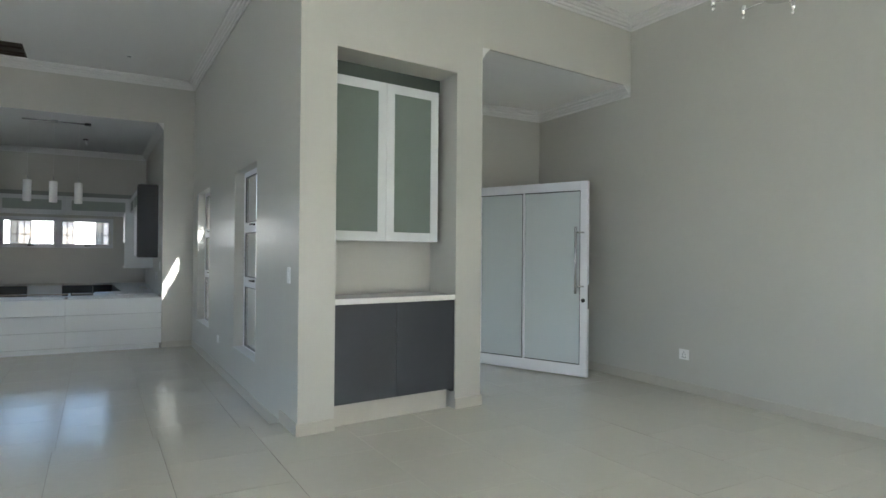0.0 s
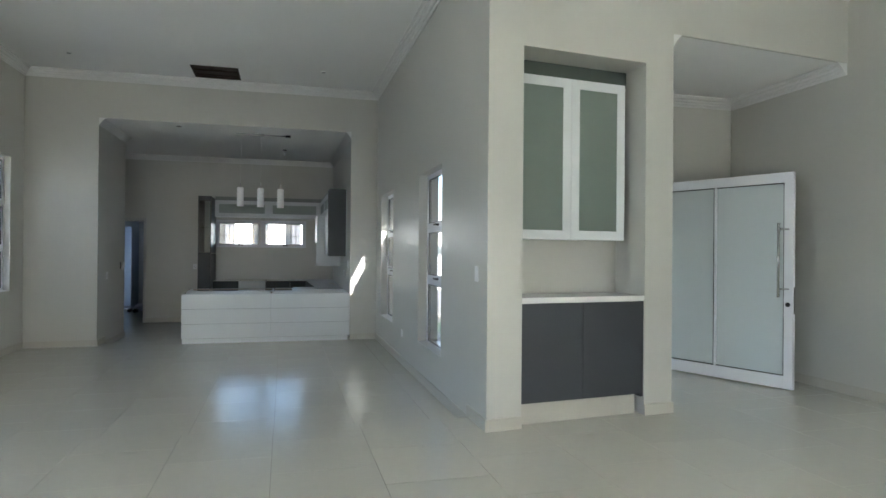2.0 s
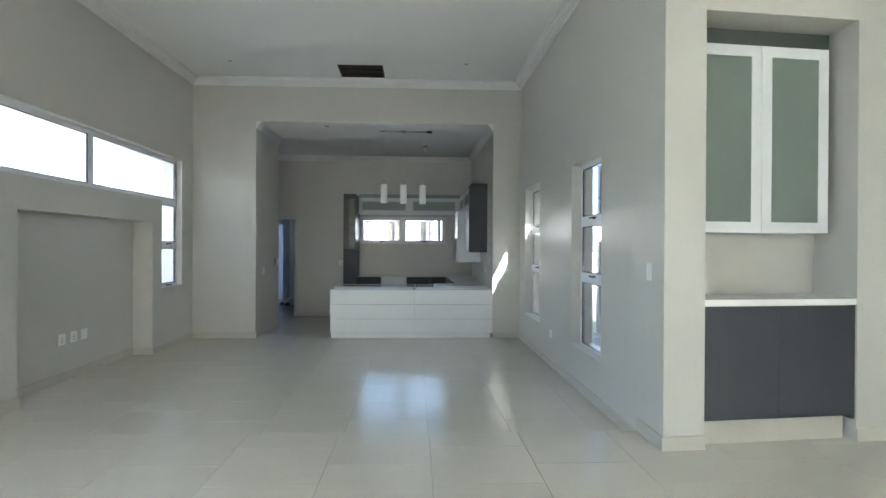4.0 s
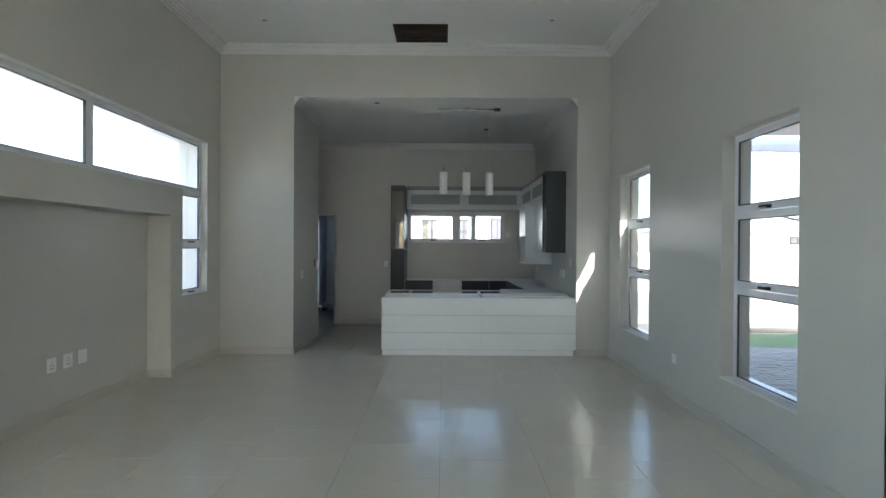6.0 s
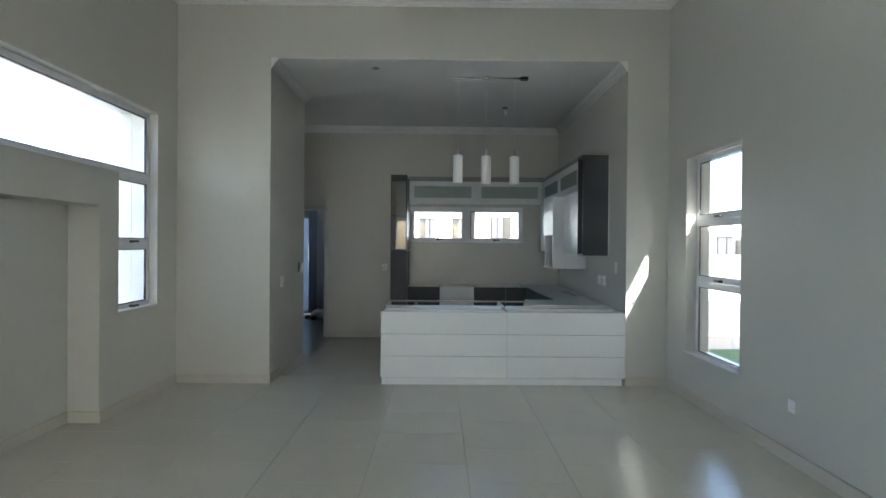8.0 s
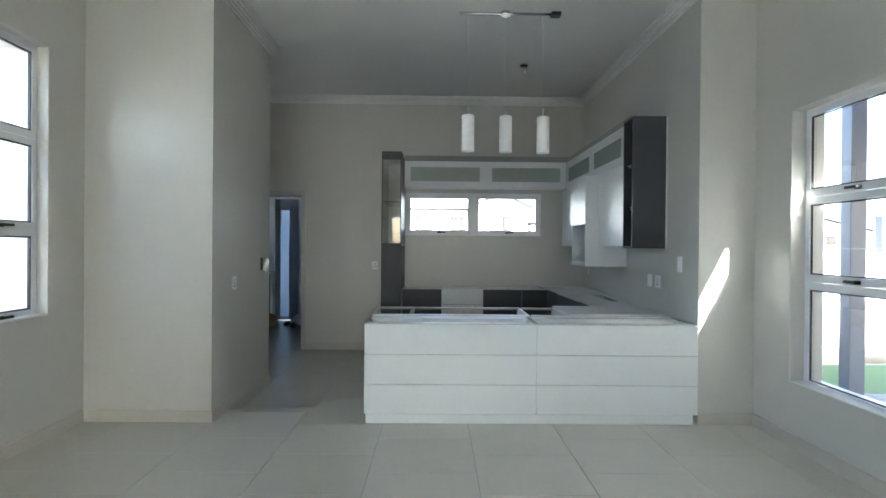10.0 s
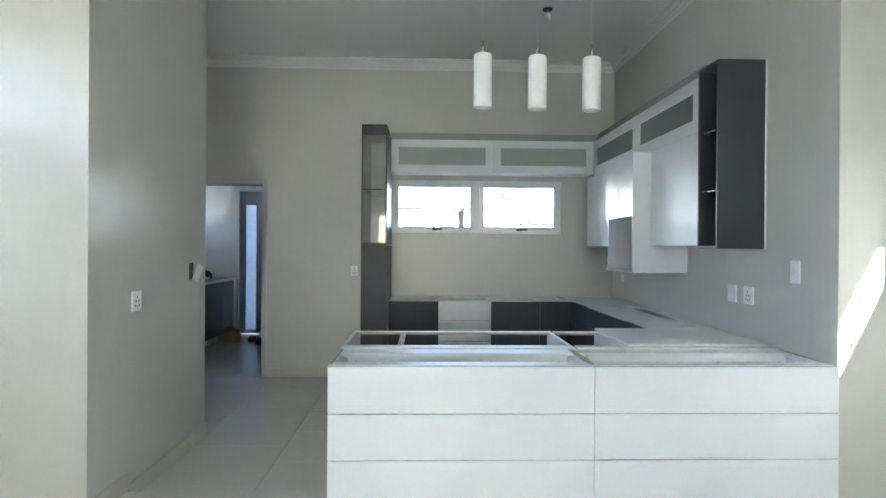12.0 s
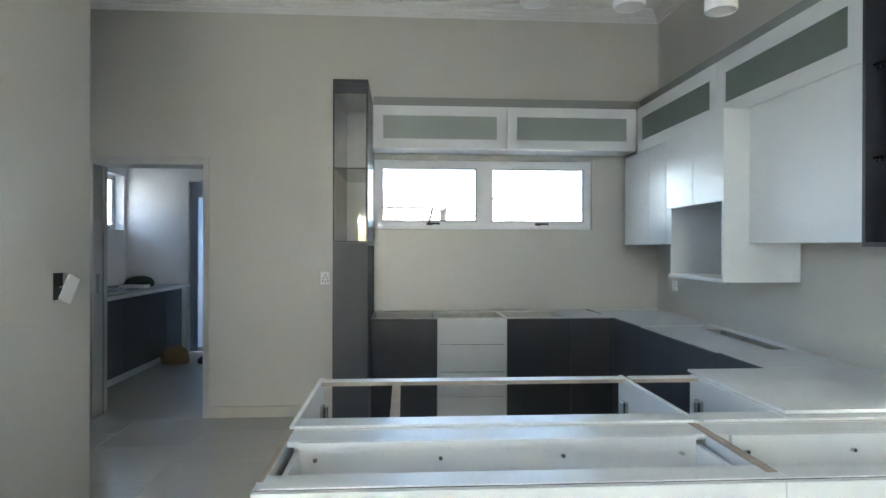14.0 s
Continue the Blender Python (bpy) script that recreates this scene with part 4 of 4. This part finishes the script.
# chrome chandelier in the entrance
ch = thing("chandelier", (3.96, 2.09, CEIL), "chrome chandelier with thin arms and glass drops", "chandelier")
CX, CY, CZ = 3.96, 2.09, 3.12
rod("rod", (CX, CY, CZ + 0.05), (CX, CY, CEIL - 0.03), 0.008, M_CHROME, ch, 10)
rod("canopy", (CX, CY, CEIL - 0.03), (CX, CY, CEIL - 0.001), 0.06, M_CHROME, ch, 24)
rod("boss", (CX, CY, CZ), (CX, CY, CZ + 0.06), 0.085, M_CHROME, ch, 28, "", 0.06)
for k in range(8):
    a = 2 * math.pi * k / 8 + 0.35
    ex, ey, ez = CX + 0.42 * math.cos(a), CY + 0.42 * math.sin(a), CZ + 0.09
    arm = rod("arm", (CX + 0.07 * math.cos(a), CY + 0.07 * math.sin(a), CZ + 0.035), (ex, ey, ez), 0.005, M_CHROME, ch, 8)
    rod("lamp_cup", (ex, ey, ez - 0.03), (ex, ey, ez + 0.03), 0.016, M_CHROME, ch, 12)
    bm = bmesh.new()
    bmesh.ops.create_icosphere(bm, subdivisions=2, radius=0.012, matrix=Matrix.Translation((ex, ey, ez - 0.055)))
    add_rod(bm, (ex, ey, ez - 0.045), (ex, ey, ez - 0.03), 0.002, 6)
    smooth(part("glass_drop", bm, M_CHROME, ch))
settle(ch)

# ---------------------------------------------------------------- display niche


def skewed(name, lo, hi, m, parent, bevel=0.0015, label=""):
    return part(name, skew(boxes((lo, hi), bevel=bevel)), m, parent, label)


u = thing("sideboard_cabinet", (2.14, 4.2, ENTRY), "charcoal two-door cabinet built into the niche", "cabinet")
skewed("plinth", (NX0 + 0.001, 4.075, ENTRY), (2.665, 4.093, 0.268), M_SKIRT, u, 0.001, "cream tiled plinth")
skewed("body", (NX0 + 0.001, 4.03, 0.27), (2.66, 4.449, 1.018), M_CREAM, u, 0)
skewed("door", (NX0 + 0.002, 3.998, 0.266), (2.122, 4.018, 1.016), M_DARK, u)
skewed("door", (2.125, 3.998, 0.266), (2.668, 4.018, 1.016), M_DARK, u)
# dark strip standing in for the shaded gap right of the doors
skewed("filler", (2.67, 4.006, 0.24), (2.699, 4.10, 1.018), M_DARK, u, 0)
settle(u)
b = link("niche_worktop", skew(boxes(((NX0 + 0.001, 3.992, 1.0195), (NX1 - 0.001, 4.449, 1.062)), bevel=0.003)), M_STONE)
tagged(b, "white stone worktop on the niche cabinet", "worktop")
u = thing("display_cabinet", (2.1, 4.4, 1.51), "white wall cabinet with two tall satin glass doors", "wall cabinet")
skewed("body", (NX0 + 0.002, 4.222, 1.51), (2.63, 4.449, 2.815), M_WHITE, u, 0.001)
skewed("filler", (NX0 + 0.002, 4.29, 2.816), (2.697, 4.449, 2.9535), M_LINING, u, 0, "dark grey-green filler above the doors")
for a, b in ((NX0 + 0.002, 2.11), (2.113, 2.63)):
    bm = bmesh.new()
    r, z0, z1 = 0.075, 1.51, 2.815
    for p, q, c, e in ((a, b, z0, z0 + r), (a, b, z1 - r, z1), (a, a + r, z0 + r, z1 - r), (b - r, b, z0 + r, z1 - r)):
        add_box(bm, (p, 4.20, c), (q, 4.2205, e))
    dr = part("door", skew(bm), M_WHITE, u)
    part("glass", skew(boxes(((a + r - 0.004, 4.207, z0 + r - 0.004), (b - r + 0.004, 4.213, z1 - r + 0.004)))), M_SATIN, dr, "grey satin glass field")
settle(u)

# ---------------------------------------------------------------- switches and sockets


def plate(name, place, normal, kind, w=0.085, h=0.085, label=""):
    """A wall plate: 'switch' with rocker, 'socket' with pin holes, 'blank'."""
    u = thing(name, place, label, "socket" if kind == "socket" else "switch", "wall plates")
    n = Vector(normal)
    bm = boxes(((-w / 2, -0.010, -h / 2), (w / 2, -0.0008, h / 2)), bevel=0.004)
    part("plate", bm, M_PLATE, u)
    if kind == "socket":
        bm = bmesh.new()
        for x, z in ((0, 0.022), (-0.014, 0.0), (0.014, 0.0), (-0.02, -0.024), (0.02, -0.024), (0, -0.03)):
            add_rod(bm, (x, -0.0105, z), (x, -0.0098, z), 0.0055, 8)
        part("pin_holes", bm, M_BLACK, u, "dark socket holes")
        part("rocker", boxes(((w * 0.22, -0.014, 0.018), (w * 0.4, -0.0102, 0.036)), bevel=0.001), M_PLATE, u)
    elif kind == "switch":
        part("rocker", boxes(((-0.012, -0.015, -0.022), (0.012, -0.0102, 0.022)), bevel=0.002), M_PLATE, u)
    u.rotation_euler = (0, 0, math.atan2(n.y, n.x) + math.pi / 2)
    return u


WS, WB, WK = "white light switch on the wall", "white blank plate low on the wall", "white power socket on the wall"
plate("light_switch", (RX, 4.235, 1.237), (-1, 0, 0), "switch", 0.075, 0.12, WS)
plate("blank_plate", (RX, 7.28, 0.38), (-1, 0, 0), "blank", 0.085, 0.085, WB)
for y in (6.53, 6.745, 6.95):
    plate("wall_socket" if y < 6.9 else "blank_plate", (LX - 0.25, y, 0.43), (1, 0, 0), "socket" if y < 6.9 else "blank", 0.115, 0.115, WK if y < 6.9 else WB)
plate("wall_socket", (HX, 3.69, 0.45), (-1, 0, 0), "socket", 0.115, 0.1, WK)
plate("wall_socket", (KLX, 9.98, 1.0), (1, 0, 0), "socket", 0.105, 0.11, WK)
plate("wall_socket", (-1.882, BY, 1.055), (0, -1, 0), "socket", 0.075, 0.105, WK)
plate("blank_plate", (KRX, 10.52, 1.02), (-1, 0, 0), "switch", 0.105, 0.11, "white cooker switch on the kitchen wall")
plate("wall_socket", (KRX, 10.32, 1.02), (-1, 0, 0), "socket", 0.115, 0.11, WK)
plate("light_switch", (KRX, 9.84, 1.185), (-1, 0, 0), "switch", 0.085, 0.125, WS)
plate("wall_socket", (KRX, 12.73, 1.01), (-1, 0, 0), "blank", 0.075, 0.075, "white blank plate under the wall cabinets")
u = thing("loose_switch", (KLX, 10.80, 1.13), "white switch plate hanging loose from its open box", "switch", "wall plates")
# flat black plate, the open box's inner shade is put into its colour
part("wall_box", boxes(((KLX + 0.0005, 10.745, 1.075), (KLX + 0.003, 10.815, 1.19)), bevel=0), M_BLACK, u, "open dark wall box")
bm = boxes(((-0.035, -0.006, -0.058), (0.035, 0.006, 0.058)), bevel=0.003)
bm.transform(pose(KLX + 0.038, 10.80, 1.12, 8, 22, 82))
part("plate", bm, M_PLATE, u)
part("wire", add_rod(bmesh.new(), (KLX + 0.003, 10.79, 1.13), (KLX + 0.036, 10.80, 1.125), 0.004, 6), M_RAW, u)
settle(u)

# ---------------------------------------------------------------- scullery
u = thing("scullery_counter", (-4.43, 14.7, KITCHEN), "dark blue-grey scullery cupboards along the wall", "base cabinet")
box("body", (-4.80, BY + 0.24, KITCHEN + 0.1), (-4.055, 16.19, 0.79), M_CREAM, u, 0)
box("plinth", (-4.75, BY + 0.26, KITCHEN), (-4.115, 16.19, KITCHEN + 0.0995), M_WHITE, u, 0)
for i in range(5):
    a = BY + 0.25 + i * 0.53
    box("door", (-4.0545, a, KITCHEN + 0.105), (-4.035, a + 0.527, 0.785), M_DARK, u, 0.001)
settle(u)
b = box("scullery_worktop", (-4.815, BY + 0.225, 0.791), (-4.012, 16.195, 0.828), M_STONE, None, 0.004)
tagged(b, "pale stone scullery worktop", "worktop")
s = thing("sink", (-4.4, 14.6, 0.829), "steel inset sink with drainer on the worktop", "sink")
box("rim", (-4.70, 14.05, 0.829), (-4.16, 15.25, 0.834), M_STEEL, s, 0.002)
# no hollow here: a dark plate paints the shade of the bowl
box("bowl", (-4.64, 14.1, 0.8345), (-4.22, 14.55, 0.836), M_DARK, s, 0.001)
for i in range(5):
    box("drainer_rib", (-4.62 + i * 0.09, 14.65, 0.8345), (-4.59 + i * 0.09, 15.2, 0.839), M_STEEL, s, 0.001)
settle(s)


def lump(name, c, size, m, label, category, seed):
    """A soft slumped bag."""
    bm = bmesh.new()
    bmesh.ops.create_icosphere(bm, subdivisions=3, radius=1.0)
    for v in bm.verts:
        k = 1 + 0.22 * noise.noise(v.co * 1.7 + Vector((seed, 0, 0))) + 0.08 * noise.noise(v.co * 5 + Vector((0, seed, 0)))
        z = max(v.co.z * k, -0.45)
        v.co = Vector((c[0] + v.co.x * k * size[0], c[1] + v.co.y * k * size[1], c[2] + (z + 0.45) * size[2]))
    ob = smooth(link(name, bm, m))
    return tagged(ob, label, category)


lump("cloth_bag", (-4.42, 15.62, 0.829), (0.18, 0.13, 0.085), M_OLIVE, "dark olive slumped cloth bag on the scullery worktop", "bag", 3)
b = box("paper_stack", (-4.50, 15.28, 0.829), (-4.22, 15.46, 0.862), M_PLATE, None, 0.002)
tagged(b, "small stack of white paper on the scullery worktop", "paper")
lump("paper_sack", (-3.93, 15.45, KITCHEN), (0.16, 0.12, 0.14), M_BAG, "yellow-brown paper sack on the floor", "sack", 7)
lump("plastic_bag", (-3.40, 15.62, KITCHEN), (0.17, 0.12, 0.12), M_PLASTICBAG, "white plastic bag lying on the scullery floor", "bag", 5)
for x, y in ((-3.62, 15.5), (-3.46, 15.3)):
    lump("shoe", (x, y, KITCHEN), (0.055, 0.13, 0.055), M_BLACK, "black shoe standing on the scullery floor", "shoe", x)

# ---------------------------------------------------------------- outside
GZ = -0.14
structure(box("ground", (-400, -400, GZ - 0.5), (400, 400, GZ - 0.06), M_EARTH, None, 0), "dry earth stretching to the horizon", "ground")
structure(box("lawn", (1.56, 11.11, GZ - 0.06), (6.19, 12.62, GZ), M_GRASS, None, 0), "green mown lawn beside the boundary wall", "lawn")
structure(link("driveway", boxes(((6.2, -10.0, GZ - 0.058), (48.0, 44.9, GZ - 0.01)), ((1.2, 12.625, GZ - 0.058), (6.195, 21.0, GZ - 0.01))), M_SAND), "pale sandy driveway", "driveway")
# added pale ground, reflects sun through the left windows onto the ceiling
structure(box("side_path", (-9.45, -12.0, GZ - 0.058), (-5.3, 21.0, GZ - 0.01), M_CONC, None, 0), "pale concrete ground added to bounce sunlight into the left windows", "path")
k = rod("kerb_pipe", (4.2, 12.83, GZ + 0.03), (7.4, 12.83, GZ + 0.03), 0.055, M_SAND, None, 14)
tagged(k, "pale pipe lying at the lawn edge", "pipe")
bw = box("boundary_wall", (1.2, 14.0, GZ - 0.06), (5.9, 14.2, 1.28), M_OUTW)
tagged(bw, "white plastered garden boundary wall behind the lawn", "wall", kind="structure")
wl_ = box("boundary_wall_left", (-9.7, -12.0, GZ - 0.058), (-9.5, 24.0, 1.9), M_OUTW)
tagged(wl_, "white plastered boundary wall beside the house", "wall", kind="structure")


def neighbour(name, x0, x1, y0, y1, eave, ridge, label, windows):
    """A plain single-storey house: walls, gabled sheet roof, and windows with frames and curtains on its near side."""
    h = thing(name, ((x0 + x1) / 2, (y0 + y1) / 2, GZ - 0.06), label, "house")
    box("wall", (x0, y0, GZ - 0.06), (x1, y1, eave), M_OUTW, h)
    bm = bmesh.new()
    xm = (x0 + x1) / 2
    pts = [(x0 - 0.35, eave - 0.02), (x1 + 0.35, eave - 0.02), (x1 + 0.35, eave + 0.12), (xm, ridge), (x0 - 0.35, eave + 0.12)]
    a = [bm.verts.new((x, y0 - 0.4, z)) for x, z in pts]
    b = [bm.verts.new((x, y1 + 0.4, z)) for x, z in pts]
    bm.faces.new(a), bm.faces.new(list(reversed(b)))
    for i in range(5):
        bm.faces.new([a[i], b[i], b[(i + 1) % 5], a[(i + 1) % 5]])
    bmesh.ops.recalc_face_normals(bm, faces=bm.faces)
    part("roof", bm, M_ROOF, h)
    bm = bmesh.new()
    for sx in (-1, 1):
        xe = x1 + 0.36 if sx > 0 else x0 - 0.36
        lo_ = [bm.verts.new((x, y0 - yy, z)) for yy in (0.405, 0.43) for x, z in ((xm, ridge + 0.02), (xe, eave + 0.14), (xe, eave + 0.02), (xm, ridge - 0.12))]
        for f in ((0, 1, 2, 3), (7, 6, 5, 4), (0, 4, 5, 1), (1, 5, 6, 2), (2, 6, 7, 3), (3, 7, 4, 0)):
            bm.faces.new([lo_[i] for i in f])
    bmesh.ops.recalc_face_normals(bm, faces=bm.faces)
    part("barge_board", bm, M_FASCIA, h, "dark barge board along the gable")
    for wx, ww, z0, z1 in windows:
        f = box("window", (wx - ww / 2, y0 - 0.03, z0), (wx + ww / 2, y0 - 0.001, z1), M_DARKGL, h, 0)
        n = 3
        for i in range(n + 1):
            x = wx - ww / 2 + ww * i / n
            box("glazing_bar", (x - 0.025, y0 - 0.05, z0), (x + 0.025, y0 - 0.031, z1), M_FASCIA, h, 0)
        for z in (z0, z1):
            box("window_rail", (wx - ww / 2 - 0.025, y0 - 0.052, z - 0.03), (wx + ww / 2 + 0.025, y0 - 0.0305, z + 0.03), M_FASCIA, h, 0)
        box("curtain", (wx - ww / 2 + 0.1, y0 - 0.0305, z0 + 0.04), (wx - ww / 2 + ww * 0.62, y0 - 0.0302, z1 - 0.04), M_FABRIC, h, 0)
    return settle(h)


neighbour("house", 1.75, 5.65, 50.0, 60.0, 4.1, 5.25, "white gabled house with a curtained upper window", [(3.67, 1.5, 1.7, 3.55)])
neighbour("house", 14.5, 26.4, 44.0, 54.0, 2.45, 4.0, "white gabled house beyond the far garden wall", [(23.85, 1.5, 1.66, 2.12), (18.5, 2.0, 0.9, 2.1)])
h = thing("house", (-6.0, 54.0, GZ - 0.06), "white house with grey sheet roof and curtained windows", "house")
box("wall", (-16.0, 50.2, GZ - 0.06), (1.25, 58.0, 3.98), M_OUTW, h)
bm = bmesh.new()
ends = [[bm.verts.new((x, y, z)) for y, z in ((49.75, 3.96), (58.4, 3.96), (58.4, 4.08), (54.1, 4.55), (49.75, 4.08))] for x in (-16.3, 1.5)]
bm.faces.new(ends[0]), bm.faces.new(list(reversed(ends[1])))
for i in range(5):
    bm.faces.new([ends[0][i], ends[1][i], ends[1][(i + 1) % 5], ends[0][(i + 1) % 5]])
bmesh.ops.recalc_face_normals(bm, faces=bm.faces)
part("roof", bm, M_CONC, h, "pale grey low sheet roof")
box("gutter", (-16.3, 49.62, 3.97), (1.5, 49.745, 4.09), M_FASCIA, h, 0.004, "dark gutter along the eaves")
box("solar_panel", (-1.2, 51.2, 4.33), (0.4, 52.6, 4.40), M_NAVY, h, 0.004, "dark solar panel on the roof")
rod("downpipe", (1.16, 50.12, GZ), (1.16, 50.12, 3.96), 0.05, M_ROOF, h, 10, "grey downpipe")
for wx in (-7.0, -4.45, -1.94, 0.6):
    box("window", (wx - 0.57, 50.165, 1.7), (wx + 0.57, 50.199, 3.43), M_DARKGL, h, 0)
    box("curtain", (wx - 0.1, 50.160, 1.74), (wx + 0.5, 50.1645, 3.39), M_FABRIC, h, 0)
    for x in (wx - 0.57, wx - 0.2, wx + 0.2, wx + 0.57):
        box("glazing_bar", (x - 0.03, 50.13, 1.7), (x + 0.03, 50.164, 3.43), M_FASCIA, h, 0)
    for z in (1.7, 2.5, 3.43):
        box("window_rail", (wx - 0.6, 50.125, z - 0.035), (wx + 0.6, 50.1635, z + 0.035), M_FASCIA, h, 0)
settle(h)
h = thing("house", (7.6, 54.0, GZ - 0.06), "low white house wing with a dark roof edge", "house")
box("wall", (6.1, 51.0, GZ - 0.06), (11.0, 58.0, 3.0), M_OUTW, h)
box("roof", (5.9, 50.7, 3.001), (11.2, 58.3, 3.14), M_FASCIA, h, 0.01)
settle(h)
h = thing("garage", (34.0, 49.0, GZ - 0.06), "white garage with dark slate cladding and white doors", "garage")
box("wall", (27.9, 45.0, GZ - 0.06), (42.0, 53.0, 3.55), M_OUTW, h)
box("cladding", (27.9, 44.94, GZ - 0.02), (29.15, 44.999, 3.5), M_NAVY, h, 0.004, "dark slate cladding")
box("cladding", (29.1505, 44.94, 2.45), (34.0, 44.999, 3.5), M_NAVY, h, 0.004, "dark slate cladding")
box("roof", (27.4, 44.4, 3.551), (42.4, 53.4, 3.85), M_CONC, h, 0.02)
for i in range(2):
    x = 29.4 + 2.7 * i
    box("door", (x, 44.93, GZ - 0.01), (x + 2.4, 44.998, 2.35), M_ALU, h, 0.01)
    for k in range(1, 5):
        box("door_rib", (x + 0.05, 44.915, GZ + 0.48 * k), (x + 2.35, 44.9295, GZ + 0.48 * k + 0.03), M_ROOF, h, 0)
settle(h)
g = box("garden_wall", (12.0, 38.0, GZ - 0.06), (23.6, 38.2, 0.86), M_OUTW, None, 0.01)
tagged(g, "long low white garden wall across the drive", "wall", kind="structure")
g = thing("gate_pillar", (23.95, 38.9, GZ - 0.01), "dark slate gate pillar with a flat cap", "pillar")
box("shaft", (23.68, 38.6, GZ - 0.01), (24.2, 39.1, 3.1), M_NAVY, g, 0.01)
box("cap", (23.62, 38.54, 3.101), (24.26, 39.16, 3.2), M_NAVY, g, 0.01)
settle(g)

# patio: columns, beam and roof
for x in (3.038, 5.16):
    c = thing("patio_column", (x, 10.95, GZ), "slate blue painted steel patio column", "column", "patio columns")
    box("shaft", (x - 0.078, 10.872, GZ), (x + 0.078, 11.028, 2.848), M_NAVY, c, 0.006)
    box("base_plate", (x - 0.13, 10.82, GZ), (x + 0.13, 11.08, GZ + 0.015), M_NAVY, c)
    settle(c)
b = box("patio_beam", (1.56, 10.87, 2.849), (7.0, 11.03, 3.03), M_NAVY)
tagged(b, "slate blue steel beam on the patio columns", "beam")
# last slab is unseen, added to shade the paving; gaps admit the sun patch
structure(link("patio_roof", boxes(((1.535, 5.0, 3.0), (1.925, 10.6, 3.12)), ((1.9255, 7.5, 3.03), (2.15, 10.6, 3.085)), ((2.1505, 6.2, 3.03), (8.4, 10.6, 3.085)), ((5.3, 0.5, 3.03), (8.4, 6.1995, 3.085))), M_ROOF), "flat grey patio roof with eaves along the wall, plus an unseen shading slab", "roof")
structure(box("patio_base", (1.535, 6.2, GZ - 0.06), (6.19, 11.1, GZ - 0.012), M_GROUT, None, 0), "sanded joints under the patio paving", "pavement")

bm = bmesh.new()
PW, PH = 0.20, 0.10
row = 0
y = 6.25
while y < 11.05:
    x = 1.58 + (0.5 * PW if row % 2 else 0)
    while x < 6.1:
        h = GZ + random.uniform(-0.003, 0.003)
        r = 0.004
        lo = [bm.verts.new(p) for p in ((x + r, y + r, GZ - 0.05), (x + PW - r, y + r, GZ - 0.05), (x + PW - r, y + PH - r, GZ - 0.05), (x + r, y + PH - r, GZ - 0.05))]
        hi = [bm.verts.new((v.co.x, v.co.y, h)) for v in lo]
        for i in range(4):
            bm.faces.new([lo[i], lo[(i + 1) % 4], hi[(i + 1) % 4], hi[i]])
        bm.faces.new(hi)
        x += PW
    y += PH
    row += 1
tagged(link("patio_paving", bm, M_PAVE), "grey brick paving of the patio, bricks in running bond", "paving", kind="stuff")

# ---------------------------------------------------------------- floors, tile by tile
TILE, X_OFF = 0.628, -0.832


def tile_mesh(w, d, g=0.0015, t=0.010):
    """A tile with softly arrised edges, its corner at the origin."""
    bm = bmesh.new()
    low = [bm.verts.new(p) for p in ((g, g, -t), (w - g, g, -t), (w - g, d - g, -t), (g, d - g, -t))]
    mid = [bm.verts.new((v.co.x, v.co.y, -0.0002)) for v in low]
    e = g + 0.0002
    top = [bm.verts.new(p) for p in ((e, e, 0), (w - e, e, 0), (w - e, d - e, 0), (e, d - e, 0))]
    for a, b in ((low, mid), (mid, top)):
        for i in range(4):
            bm.faces.new([a[i], a[(i + 1) % 4], b[(i + 1) % 4], b[i]])
    bm.faces.new(top)
    me = bpy.data.meshes.new("tile")
    bm.to_mesh(me)
    bm.free()
    me.materials.append(M_TILE)
    return me


MESHES = {}


def tiled_floor(name, x0, x1, y0, y1, z, y_start, label, bond=0.5):
    base = structure(box(name, (x0, y0, z - 0.16), (x1, y1, z - 0.005), M_GROUT, None, 0), label, "floor")
    i = math.floor((x0 - X_OFF) / TILE)
    while X_OFF + i * TILE < x1 - 0.01:
        a, b = max(x0, X_OFF + i * TILE), min(x1, X_OFF + (i + 1) * TILE)
        j = math.floor((y0 - y_start) / TILE) - 1
        off = bond * TILE * (i % 2)
        while y_start + off + j * TILE < y1 - 0.01:
            c, d = max(y0, y_start + off + j * TILE), min(y1, y_start + off + (j + 1) * TILE)
            if d - c > 0.01 and b - a > 0.01:
                k = (round(b - a, 4), round(d - c, 4))
                if k not in MESHES:
                    MESHES[k] = tile_mesh(*k)
                t = new("tile", MESHES[k])
                t.parent = base
                t.location = (a, c, z)
            j += 1
        i += 1
    return base


tiled_floor("floor_living", LX - 0.26, RX, LIP1 + 0.0005, LIP2, LIVING, LIP1, "cream polished porcelain floor tiles of the sunken living room")
tiled_floor("floor_entry", LX, HX, -3.6, LIP1, ENTRY, 3.79 - 7 * TILE, "cream polished porcelain floor tiles at the entrance")
tiled_floor("floor_kitchen", -4.42, KRX, LIP2 + 0.0005, BY, KITCHEN, LIP2, "cream polished porcelain kitchen floor tiles")
tiled_floor("floor_hall", 2.94, HX, LIP1 + 0.0005, 5.96, ENTRY, LIP1, "cream polished porcelain hall floor tiles")
